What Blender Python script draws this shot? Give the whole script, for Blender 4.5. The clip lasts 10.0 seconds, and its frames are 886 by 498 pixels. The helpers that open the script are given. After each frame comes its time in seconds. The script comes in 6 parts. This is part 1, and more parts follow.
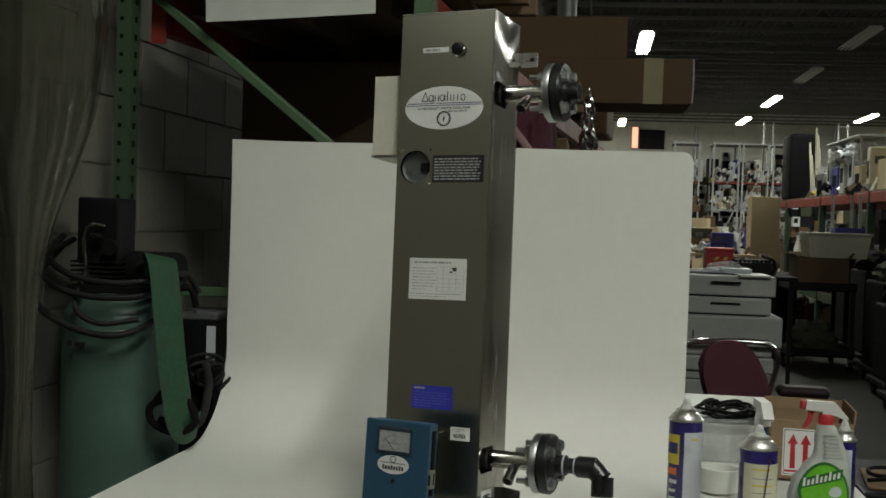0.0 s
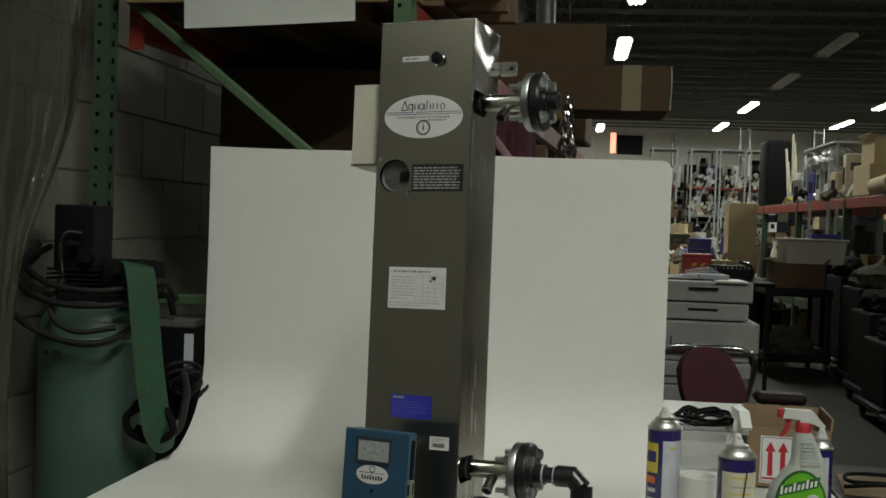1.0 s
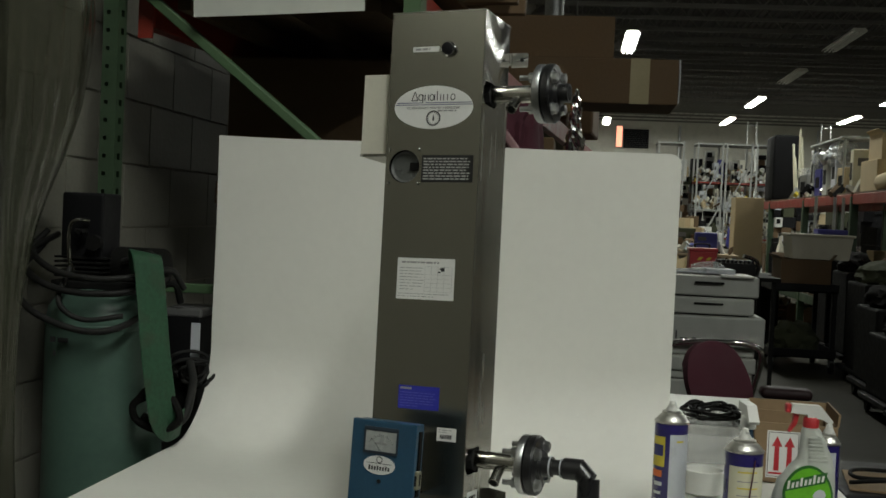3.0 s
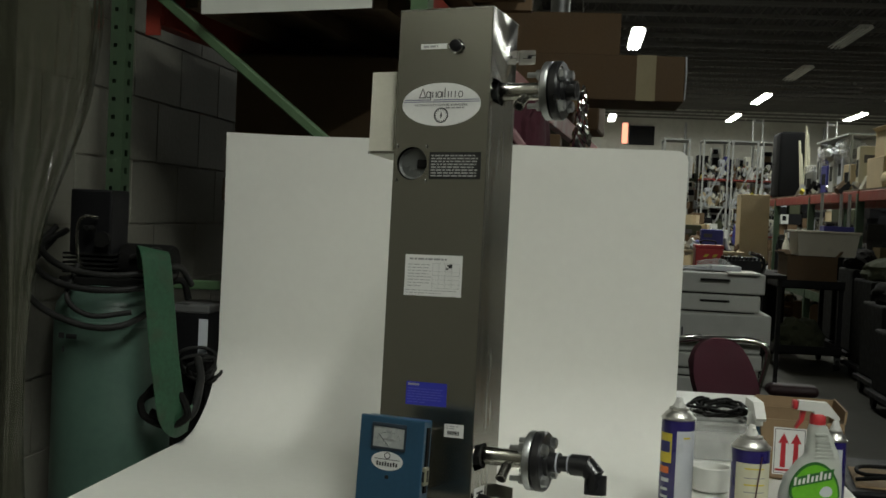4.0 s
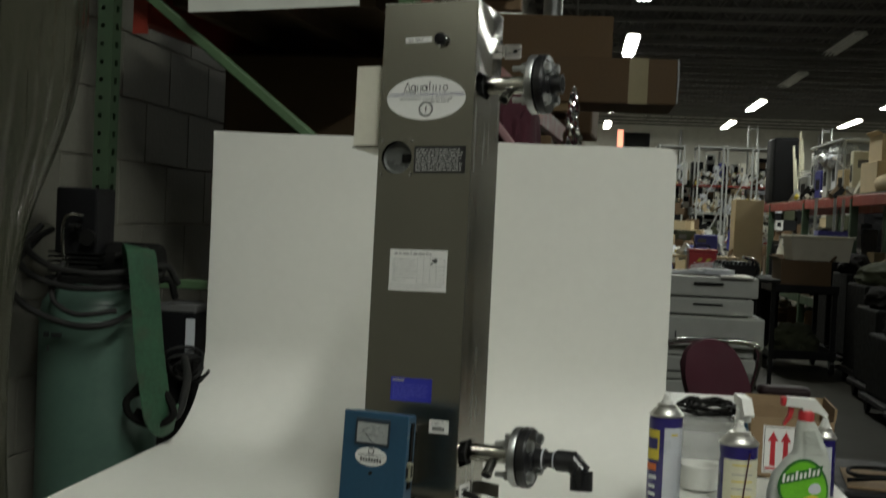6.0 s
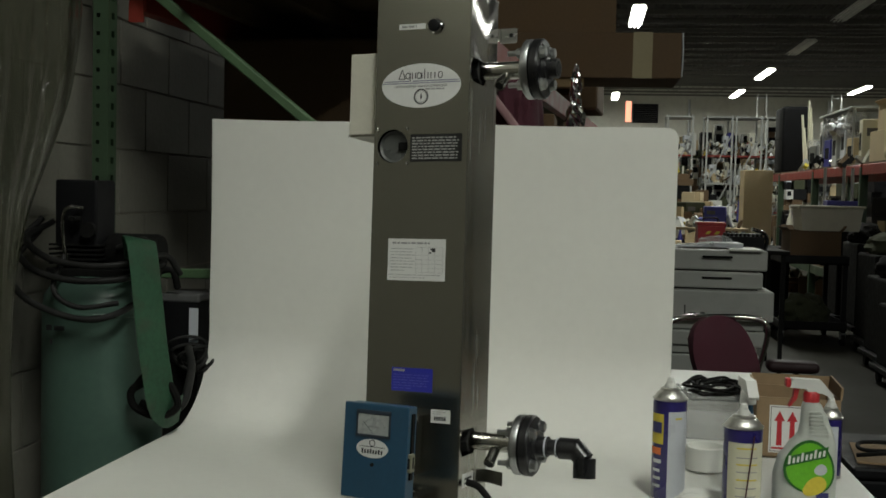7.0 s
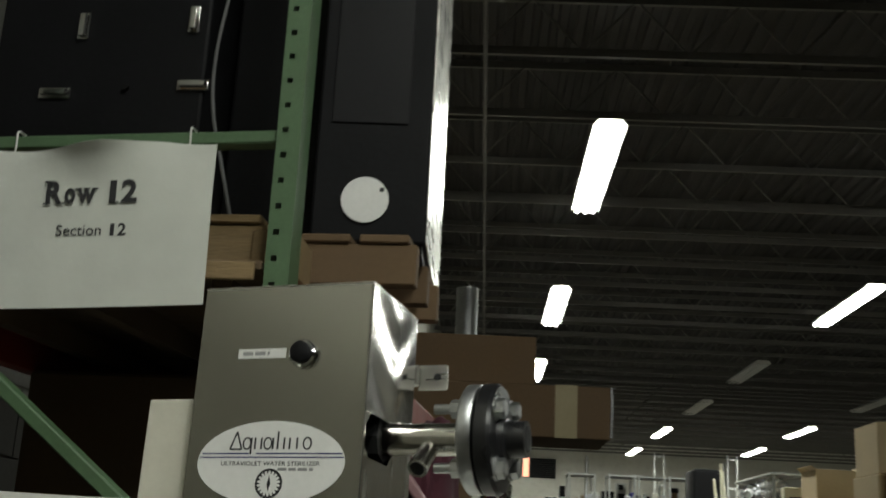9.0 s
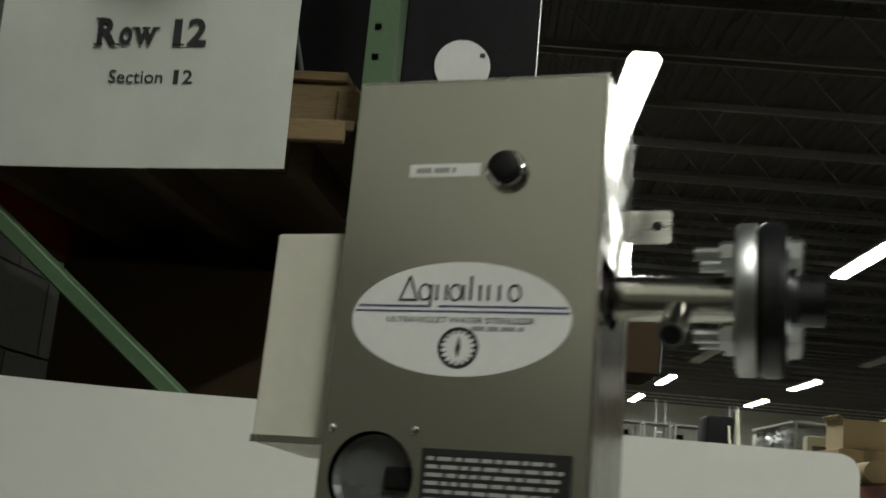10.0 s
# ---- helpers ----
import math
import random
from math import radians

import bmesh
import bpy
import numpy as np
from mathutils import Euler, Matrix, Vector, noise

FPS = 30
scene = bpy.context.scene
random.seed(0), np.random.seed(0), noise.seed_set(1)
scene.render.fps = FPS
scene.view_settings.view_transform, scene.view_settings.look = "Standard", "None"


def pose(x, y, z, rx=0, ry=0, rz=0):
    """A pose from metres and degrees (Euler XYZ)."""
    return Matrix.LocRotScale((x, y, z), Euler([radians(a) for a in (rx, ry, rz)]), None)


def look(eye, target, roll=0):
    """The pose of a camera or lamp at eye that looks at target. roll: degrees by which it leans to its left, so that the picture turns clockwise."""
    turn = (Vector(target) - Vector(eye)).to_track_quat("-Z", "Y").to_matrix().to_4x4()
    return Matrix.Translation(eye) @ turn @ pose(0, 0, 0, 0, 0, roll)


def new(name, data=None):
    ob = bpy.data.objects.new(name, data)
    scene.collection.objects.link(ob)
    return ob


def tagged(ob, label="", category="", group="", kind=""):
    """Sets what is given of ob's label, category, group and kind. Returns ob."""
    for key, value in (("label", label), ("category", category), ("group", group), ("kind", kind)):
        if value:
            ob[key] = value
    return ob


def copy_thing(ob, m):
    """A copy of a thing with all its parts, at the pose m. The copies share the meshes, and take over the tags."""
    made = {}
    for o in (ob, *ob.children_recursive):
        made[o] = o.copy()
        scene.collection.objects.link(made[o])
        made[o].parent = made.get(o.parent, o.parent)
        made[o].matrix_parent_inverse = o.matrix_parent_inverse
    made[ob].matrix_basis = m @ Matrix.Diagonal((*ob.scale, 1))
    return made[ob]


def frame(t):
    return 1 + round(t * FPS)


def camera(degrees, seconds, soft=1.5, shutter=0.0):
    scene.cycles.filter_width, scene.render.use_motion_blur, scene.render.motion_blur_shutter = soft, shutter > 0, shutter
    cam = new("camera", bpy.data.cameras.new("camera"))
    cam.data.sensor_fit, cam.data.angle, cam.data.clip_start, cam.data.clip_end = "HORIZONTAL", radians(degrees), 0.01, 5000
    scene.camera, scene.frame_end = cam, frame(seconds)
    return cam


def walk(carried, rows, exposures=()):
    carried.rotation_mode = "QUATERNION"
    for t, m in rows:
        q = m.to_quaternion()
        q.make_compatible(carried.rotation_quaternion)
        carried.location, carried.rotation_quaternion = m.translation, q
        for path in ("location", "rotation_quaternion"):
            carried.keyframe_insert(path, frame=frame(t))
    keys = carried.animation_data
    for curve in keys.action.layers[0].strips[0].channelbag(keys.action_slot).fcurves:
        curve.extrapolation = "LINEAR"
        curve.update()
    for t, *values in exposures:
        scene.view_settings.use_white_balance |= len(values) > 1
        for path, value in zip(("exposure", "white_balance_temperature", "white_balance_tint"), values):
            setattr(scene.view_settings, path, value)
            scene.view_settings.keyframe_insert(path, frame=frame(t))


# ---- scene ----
EXPO = [(0.0, 0.0), (6.2, 0.0), (7.5, -0.06), (7.9, 0.02), (8.5, 0.24), (9.0, 0.36), (9.5, 0.36), (10.0, 0.1)]
cam = camera(43.31, 10.0, 1.6, 0.5)
# seconds, eye, yaw to the left, pitch up, roll
WALK = [
    (0, (0.320, -2.977, 1.344), 7.64, -1.69, 1.93),
    (0.5, (0.320, -2.970, 1.349), 6.88, -1.63, 2.30),
    (1, (0.318, -2.975, 1.352), 6.55, -1.41, 2.02),
    (1.5, (0.314, -2.969, 1.351), 6.57, -1.31, 2.21),
    (2, (0.311, -2.970, 1.352), 6.59, -1.43, 2.43),
    (2.5, (0.311, -2.971, 1.350), 6.64, -1.64, 2.51),
    (4, (0.306, -2.978, 1.350), 7.04, -2.01, 2.59),
    (4.5, (0.309, -2.984, 1.354), 6.75, -1.31, 2.63),
    (5, (0.316, -2.975, 1.355), 6.57, -0.68, 2.56),
    (5.5, (0.321, -2.965, 1.355), 6.49, -0.57, 2.45),
    (6, (0.326, -2.961, 1.326), 6.85, -1.61, 2.53),
    (6.2, (0.327, -2.965, 1.317), 6.90, -2.88, 2.69),
    (7.3, (0.349, -2.905, 1.373), 7.09, -2.87, 0.71),
    (7.5, (0.344, -2.845, 1.389), 6.24, -0.85, 1.02),
    (7.7, (0.316, -2.755, 1.415), 4.75, 1.60, 2.35),
    (8, (0.266, -2.590, 1.446), 1.95, 6.87, 4.00),
    (8.5, (0.231, -2.326, 1.447), -0.77, 10.63, 2.81),
    (9, (0.244, -1.986, 1.476), 2.73, 15.01, 2.95),
    (9.5, (0.182, -1.801, 1.447), 5.38, 12.96, 6.15),
    (10, (0.051, -1.642, 1.434), 2.80, 11.97, 5.27),
]


def aim(eye, yaw, pitch, roll):
    a, b = radians(yaw), radians(pitch)
    way = Vector((-math.sin(a) * math.cos(b), math.cos(a) * math.cos(b), math.sin(b)))
    return look(eye, Vector(eye) + way, roll)


walk(cam, [(t, aim(eye, yaw, pitch, roll)) for t, eye, yaw, pitch, roll in WALK], EXPO)

# ---- light ----
world = bpy.data.worlds.new("World")
scene.world = world
world.use_nodes = True
world.node_tree.nodes["Background"].inputs[0].default_value = (0.5, 0.6, 0.7, 1)
world.node_tree.nodes["Background"].inputs[1].default_value = 0.02

FIXTURE_Z = 6.28
# lit fixtures: x, y of the middle; the rows run along y
ROW_A = [(1.52, -4.4), (1.52, 11.75), (1.52, 20.1), (1.52, 28.3), (1.52, 44.8), (1.52, 53.1)]
ROW_B = [(6.95, -5.4), (6.95, 10.4), (6.95, 19.0), (7.05, 42.4), (7.1, 51.0)]
ROW_C = [(11.9, 15.3), (11.8, 40.2), (12.05, 48.5)]
LIT = ROW_A + ROW_B + ROW_C
UNLIT = [(6.95, 27.2), (7.0, 34.5), (11.8, 19.0), (11.8, 32.0)]
POWER = 190.0


def lamp(x, y, power):
    data = bpy.data.lights.new("fixture_light", "AREA")
    data.shape, data.size, data.size_y = "RECTANGLE", 0.34, 3.5
    data.energy, data.color = power, (0.965, 1.0, 0.905)
    ob = new("fixture_light", data)
    ob.matrix_world = pose(x, y, FIXTURE_Z - 0.075)


for x, y in LIT:
    if y < 25:
        lamp(x, y, POWER)
for x, y in ((1.52, 44.8), (7.05, 42.4), (12.0, 44.0)):
    lamp(x, y, POWER * 4.5)


# ---- materials ----
def mat(name, colour, rough=0.6, metal=0.0, var=0.12, scale=6.0, bump=0.1, fine=120.0, spec=0.5, dirt=0.0, dirt_colour=(0.05, 0.045, 0.04),
        stretch=(1, 1, 1), coat=0.0, alpha=1.0, trans=0.0, per_piece=0.0, rvar=0.08, aniso=0.0):
    m = bpy.data.materials.new(name)
    m.use_nodes = True
    nt = m.node_tree
    n, l = nt.nodes, nt.links
    b = n["Principled BSDF"]
    tc = n.new("ShaderNodeTexCoord")
    mp = n.new("ShaderNodeMapping")
    mp.inputs["Scale"].default_value = stretch
    l.new(tc.outputs["Object"], mp.inputs["Vector"])
    big = n.new("ShaderNodeTexNoise")
    big.inputs["Scale"].default_value, big.inputs["Detail"].default_value = scale, 6
    small = n.new("ShaderNodeTexNoise")
    small.inputs["Scale"].default_value, small.inputs["Detail"].default_value = fine, 4
    l.new(mp.outputs[0], big.inputs["Vector"])
    l.new(mp.outputs[0], small.inputs["Vector"])
    add = n.new("ShaderNodeMath")
    add.operation = "ADD"
    l.new(big.outputs[0], add.inputs[0])
    l.new(small.outputs[0], add.inputs[1])
    val = n.new("ShaderNodeMapRange")
    val.inputs[1].default_value, val.inputs[2].default_value = 0.6, 1.4
    val.inputs[3].default_value, val.inputs[4].default_value = 1 - var, 1 + var
    l.new(add.outputs[0], val.inputs[0])
    source = val.outputs[0]
    if per_piece:
        info = n.new("ShaderNodeObjectInfo")
        pr = n.new("ShaderNodeMapRange")
        pr.inputs[3].default_value, pr.inputs[4].default_value = 1 - per_piece, 1 + per_piece
        l.new(info.outputs["Random"], pr.inputs[0])
        mul = n.new("ShaderNodeMath")
        mul.operation = "MULTIPLY"
        l.new(source, mul.inputs[0])
        l.new(pr.outputs[0], mul.inputs[1])
        source = mul.outputs[0]
    hs = n.new("ShaderNodeHueSaturation")
    hs.inputs["Color"].default_value = (*colour, 1)
    l.new(source, hs.inputs["Value"])
    out = hs.outputs[0]
    if dirt:
        dn = n.new("ShaderNodeTexNoise")
        dn.inputs["Scale"].default_value, dn.inputs["Detail"].default_value = scale * 1.7, 8
        l.new(tc.outputs["Object"], dn.inputs["Vector"])
        dr = n.new("ShaderNodeMapRange")
        dr.inputs[1].default_value, dr.inputs[2].default_value = 0.5, 0.75
        dr.inputs[4].default_value = dirt
        l.new(dn.outputs[0], dr.inputs[0])
        mix = n.new("ShaderNodeMix")
        mix.data_type = "RGBA"
        mix.inputs["B"].default_value = (*dirt_colour, 1)
        for s in mix.inputs:
            if s.name == "B" and s.type == "RGBA":
                s.default_value = (*dirt_colour, 1)
            if s.name == "A" and s.type == "RGBA":
                l.new(out, s)
        l.new(dr.outputs[0], mix.inputs[0])
        out = [s for s in mix.outputs if s.type == "RGBA"][0]
    l.new(out, b.inputs["Base Color"])
    rr = n.new("ShaderNodeMapRange")
    rr.inputs[1].default_value, rr.inputs[2].default_value = 0.3, 0.7
    rr.inputs[3].default_value, rr.inputs[4].default_value = max(rough - rvar, 0.02), min(rough + rvar, 1)
    l.new(big.outputs[0], rr.inputs[0])
    l.new(rr.outputs[0], b.inputs["Roughness"])
    b.inputs["Metallic"].default_value = metal
    b.inputs["Specular IOR Level"].default_value = spec
    b.inputs["Coat Weight"].default_value = coat
    b.inputs["Alpha"].default_value = alpha
    if aniso:
        along = n.new("ShaderNodeVectorTransform")
        along.vector_type, along.convert_from, along.convert_to = "VECTOR", "OBJECT", "WORLD"
        along.inputs[0].default_value = (1, 0, 0)
        l.new(along.outputs[0], b.inputs["Tangent"])
        b.inputs["Anisotropic"].default_value = aniso
    b.inputs["Transmission Weight"].default_value = trans
    if bump:
        bp = n.new("ShaderNodeBump")
        bp.inputs["Strength"].default_value, bp.inputs["Distance"].default_value = bump, 0.004
        l.new(add.outputs[0], bp.inputs["Height"])
        l.new(bp.outputs[0], b.inputs["Normal"])
    return m


def glow(name, colour, strength):
    m = bpy.data.materials.new(name)
    m.use_nodes = True
    b = m.node_tree.nodes["Principled BSDF"]
    b.inputs["Base Color"].default_value = (*colour, 1)
    b.inputs["Emission Color"].default_value = (*colour, 1)
    b.inputs["Emission Strength"].default_value = strength
    return m


M = dict(
    steel=mat("brushed_steel", (0.44, 0.43, 0.385), 0.22, 1.0, 0.02, 6, 0.0, 60, stretch=(12, 12, 0.06), rvar=0.004, aniso=0.75),
    steel_side=mat("dull_steel", (0.42, 0.41, 0.37), 0.24, 1.0, 0.08, 4, 0.03, 50, stretch=(10, 10, 0.8), rvar=0.05),
    polished=mat("polished_steel", (0.74, 0.73, 0.70), 0.17, 1.0, 0.03, 7, 0.3, 9),
    pipe=mat("turned_steel", (0.5, 0.49, 0.45), 0.2, 1.0, 0.06, 9, 0.05),
    black_pvc=mat("black_pvc", (0.012, 0.012, 0.013), 0.32, 0, 0.2, 14, 0.05),
    black_plastic=mat("black_plastic", (0.008, 0.008, 0.009), 0.5, 0, 0.2, 8, 0.1, spec=0.18),
    rubber=mat("dark_rubber", (0.008, 0.0078, 0.0074), 0.7, 0, 0.25, 20, 0.2, spec=0.12),
    hose=mat("dusty_hose", (0.013, 0.013, 0.0125), 0.6, 0, 0.3, 12, 0.2, dirt=0.35, dirt_colour=(0.04, 0.037, 0.033), spec=0.25),
    black_hole=mat("dark_cavity", (0.006, 0.006, 0.006), 0.9, 0, 0.1, 5, 0),
    label_white=mat("label_white", (0.72, 0.72, 0.7), 0.5, 0, 0.05, 9, 0.02),
    label_black=mat("label_black", (0.012, 0.012, 0.012), 0.4, 0, 0.1, 9, 0.02),
    label_blue=mat("label_blue", (0.03, 0.035, 0.36), 0.4, 0, 0.08, 9, 0.02),
    ink=mat("ink", (0.02, 0.02, 0.022), 0.6, 0, 0.1, 9, 0),
    ink_grey=mat("ink_grey", (0.28, 0.28, 0.28), 0.6, 0, 0.1, 9, 0),
    ink_blue=mat("ink_blue", (0.04, 0.04, 0.16), 0.6, 0, 0.1, 9, 0),
    ink_pale=mat("ink_pale", (0.35, 0.35, 0.34), 0.6, 0, 0.1, 9, 0),
    ink_paleblue=mat("ink_paleblue", (0.10, 0.11, 0.5), 0.6, 0, 0.1, 9, 0),
    beige=mat("beige_enamel", (0.62, 0.60, 0.51), 0.42, 0, 0.05, 5, 0.05),
    meter_blue=mat("blue_enamel", (0.022, 0.076, 0.135), 0.38, 0, 0.1, 8, 0.05, coat=0.2, dirt=0.15),
    seamless=mat("seamless_paper", (0.74, 0.735, 0.69), 0.75, 0, 0.025, 2.2, 0.04, 40, dirt=0.03, dirt_colour=(0.4, 0.38, 0.33)),
    sign_paper=mat("sign_paper", (0.70, 0.70, 0.66), 0.7, 0, 0.03, 5, 0.06, 30),
    thin_paper=mat("thin_printed_paper", (0.56, 0.575, 0.525), 0.7, 0, 0.05, 7, 0.25, 14),
    bright_sheet=mat("brushed_aluminium", (0.78, 0.77, 0.73), 0.3, 1.0, 0.1, 5, 0.15, 30, stretch=(1, 1, 6), rvar=0.08),
    # colour of the glossy highlight on the red bundle
    pink_sheen=mat("pinkish_sheen", (0.34, 0.20, 0.21), 0.25, 0, 0.2, 9, 0.3, 20),
    arm_vinyl=mat("dark_maroon_vinyl", (0.018, 0.008, 0.009), 0.6, 0, 0.2, 9, 0.2, spec=0.25),
    table=mat("table_laminate", (0.66, 0.66, 0.62), 0.4, 0, 0.05, 5, 0.03),
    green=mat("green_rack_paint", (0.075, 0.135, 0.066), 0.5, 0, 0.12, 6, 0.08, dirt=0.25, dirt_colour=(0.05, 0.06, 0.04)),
    orange=mat("orange_rack_paint", (0.25, 0.03, 0.017), 0.5, 0, 0.12, 6, 0.08, dirt=0.25),
    white_rack=mat("pale_rack_paint", (0.40, 0.41, 0.39), 0.5, 0, 0.1, 6, 0.05, dirt=0.2),
    wood=mat("pallet_wood", (0.24, 0.165, 0.08), 0.8, 0, 0.25, 4, 0.4, 40, stretch=(1, 7, 7), dirt=0.3, dirt_colour=(0.12, 0.08, 0.04), per_piece=0.15),
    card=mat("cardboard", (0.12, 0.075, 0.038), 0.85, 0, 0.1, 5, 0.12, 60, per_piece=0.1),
    card_mid=mat("cardboard_brown", (0.25, 0.17, 0.095), 0.85, 0, 0.1, 5, 0.12, 60),
    port=mat("port_glass", (0.10, 0.105, 0.10), 0.3, 0, 0.35, 40, 0.0, 30),
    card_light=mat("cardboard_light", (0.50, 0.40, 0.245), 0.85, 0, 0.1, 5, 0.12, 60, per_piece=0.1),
    card_edge=mat("cardboard_edge", (0.5, 0.40, 0.26), 0.85, 0, 0.1, 30, 0.1),
    tape=mat("packing_tape", (0.30, 0.25, 0.135), 0.35, 0, 0.08, 9, 0.05),
    tank=mat("tank_green", (0.075, 0.135, 0.106), 0.38, 0, 0.12, 3.0, 0.06, 50, dirt=0.3, dirt_colour=(0.05, 0.075, 0.06)),
    hose_green=mat("flat_green_hose", (0.024, 0.082, 0.042), 0.55, 0, 0.3, 12, 0.4, 90, dirt=0.7, dirt_colour=(0.045, 0.06, 0.036)),
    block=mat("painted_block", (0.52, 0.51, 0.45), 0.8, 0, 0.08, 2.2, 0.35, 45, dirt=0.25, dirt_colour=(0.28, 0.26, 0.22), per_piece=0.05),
    mortar=mat("mortar", (0.25, 0.24, 0.20), 0.9, 0, 0.1, 8, 0.3),
    floor=mat("concrete_floor", (0.034, 0.032, 0.024), 0.55, 0, 0.2, 0.8, 0.1, 30, dirt=0.4, dirt_colour=(0.05, 0.048, 0.038), spec=0.15),
    # for the unseen south wall, dark so the steel front reflects darkness
    south_dark=mat("dark_unseen_wall", (0.05, 0.05, 0.045), 0.8, 0, 0.15, 2, 0.1),
    # pale wall block with the rack's shade put into a darker colour
    block_dimmed=mat("dimmed_near_block", (0.195, 0.189, 0.157), 0.85, 0, 0.1, 2.2, 0.4, 45, dirt=0.35, dirt_colour=(0.16, 0.15, 0.125), per_piece=0.04),
    deck_wood=mat("dark_decking", (0.10, 0.066, 0.036), 0.85, 0, 0.25, 4, 0.4, 40, stretch=(1, 7, 7), dirt=0.4, dirt_colour=(0.03, 0.02, 0.012), per_piece=0.2),
    # rack green at half value; carries the shade on the post by the wall
    dimmed_green_paint=mat("dimmed_green_rack_paint", (0.04, 0.07, 0.038), 0.5, 0, 0.15, 6, 0.08, dirt=0.3),
    deck=mat("roof_deck", (0.045, 0.042, 0.040), 0.7, 0, 0.2, 1.0, 0.1, 20, dirt=0.3),
    joist=mat("joist_paint", (0.14, 0.134, 0.122), 0.6, 0, 0.2, 2.0, 0.05, 30),
    fixture=mat("fixture_enamel", (0.7, 0.7, 0.66), 0.4, 0, 0.05, 5, 0),
    tube=glow("fluorescent_tube", (0.97, 1.0, 0.94), 14.0),
    exit_glow=glow("exit_sign_face", (1.0, 0.36, 0.22), 1.6),
    galvanised=mat("galvanised", (0.42, 0.43, 0.43), 0.35, 1.0, 0.15, 10, 0.08),
    chrome=mat("chrome", (0.75, 0.75, 0.74), 0.07, 1.0, 0.03, 8, 0.02),
    case_black=mat("black_case", (0.006, 0.006, 0.007), 0.6, 0, 0.25, 6, 0.15, 70, spec=0.14),
    maroon=mat("maroon_fabric", (0.062, 0.014, 0.024), 0.9, 0, 0.15, 8, 0.3, 220),
    grey_plastic=mat("office_grey", (0.42, 0.43, 0.40), 0.5, 0, 0.05, 5, 0.05, dirt=0.1),
    white_plastic=mat("white_plastic", (0.62, 0.62, 0.59), 0.42, 0, 0.05, 5, 0.03),
    tub=mat("cream_tub", (0.55, 0.53, 0.44), 0.5, 0, 0.06, 5, 0.03, dirt=0.1),
    blue_bin=mat("blue_bin", (0.04, 0.04, 0.24), 0.45, 0, 0.1, 8, 0.05),
    red=mat("red_paint", (0.42, 0.025, 0.03), 0.45, 0, 0.12, 8, 0.05),
    red_ink=mat("red_ink", (0.45, 0.02, 0.03), 0.6, 0, 0.08, 9, 0),
    yellow=mat("yellow", (0.62, 0.50, 0.05), 0.5, 0, 0.1, 8, 0.05),
    navy=mat("navy_can", (0.022, 0.016, 0.115), 0.28, 0, 0.08, 12, 0.02, coat=0.4),
    orange_ink=mat("orange_ink", (0.7, 0.16, 0.04), 0.5, 0, 0.08, 9, 0),
    label_silver=mat("pale_label", (0.52, 0.54, 0.58), 0.35, 0, 0.05, 9, 0.02),
    label_cream=mat("cream_label", (0.6, 0.58, 0.44), 0.4, 0, 0.06, 9, 0.02),
    tin=mat("tin", (0.68, 0.67, 0.63), 0.38, 1.0, 0.06, 12, 0.02),
    lime=mat("lime_label", (0.13, 0.45, 0.02), 0.35, 0, 0.15, 14, 0.02),
    dark_green=mat("dark_green", (0.02, 0.12, 0.02), 0.4, 0, 0.1, 14, 0),
    clear=mat("clear_plastic", (0.75, 0.76, 0.74), 0.12, 0, 0.05, 6, 0.15, alpha=0.3),
    film=mat("stretch_film", (0.06, 0.061, 0.04), 0.1, 0, 0.25, 3, 0.5, 9, alpha=0.55, stretch=(1, 1, 0.35)),
    olive_metal=mat("olive_metal", (0.22, 0.215, 0.15), 0.4, 0, 0.1, 8, 0.05),
    bezel_dark=mat("bezel_dark", (0.03, 0.04, 0.055), 0.4, 0, 0.1, 8, 0.05),
    dial_face=mat("dial_face", (0.36, 0.38, 0.37), 0.25, 0, 0.12, 30, 0.02),
    dull_cable=mat("dull_cable", (0.09, 0.09, 0.09), 0.6, 0, 0.1, 8, 0.05),
    dark_cloth=mat("dark_cloth", (0.012, 0.011, 0.010), 0.9, 0, 0.3, 6, 0.3, spec=0.1),
    olive=mat("olive_cover", (0.06, 0.066, 0.04), 0.85, 0, 0.2, 6, 0.3, spec=0.2),
    milky=mat("milky_plastic", (0.47, 0.49, 0.45), 0.38, 0, 0.06, 8, 0.04),
)


# ---- helpers for shapes ----
def mesh_of(name, bm, material, smooth=False):
    me = bpy.data.meshes.new(name)
    bm.normal_update()
    bm.to_mesh(me)
    bm.free()
    me.materials.append(M[material])
    if smooth:
        for p in me.polygons:
            p.use_smooth = True
        me.set_sharp_from_angle(angle=radians(40))
    return me


def part(name, bm, material, parent, label="", smooth=False):
    ob = new(name, mesh_of(name, bm, material, smooth))
    ob.parent = parent
    return tagged(ob, label) if label else ob


def thing(name, m, label, category, group="", kind=""):
    ob = new(name)
    ob.empty_display_size = 0.05
    ob.matrix_world = m
    return tagged(ob, label, category, group, kind)


def single(name, bm, material, m, label, category, group="", kind="", smooth=False):
    ob = new(name, mesh_of(name, bm, material, smooth))
    ob.matrix_world = m
    return tagged(ob, label, category, group, kind)


def join(*bms):
    out = bms[0]
    for b in bms[1:]:
        me = bpy.data.meshes.new("tmp")
        b.to_mesh(me)
        b.free()
        out.from_mesh(me)
        bpy.data.meshes.remove(me)
    return out


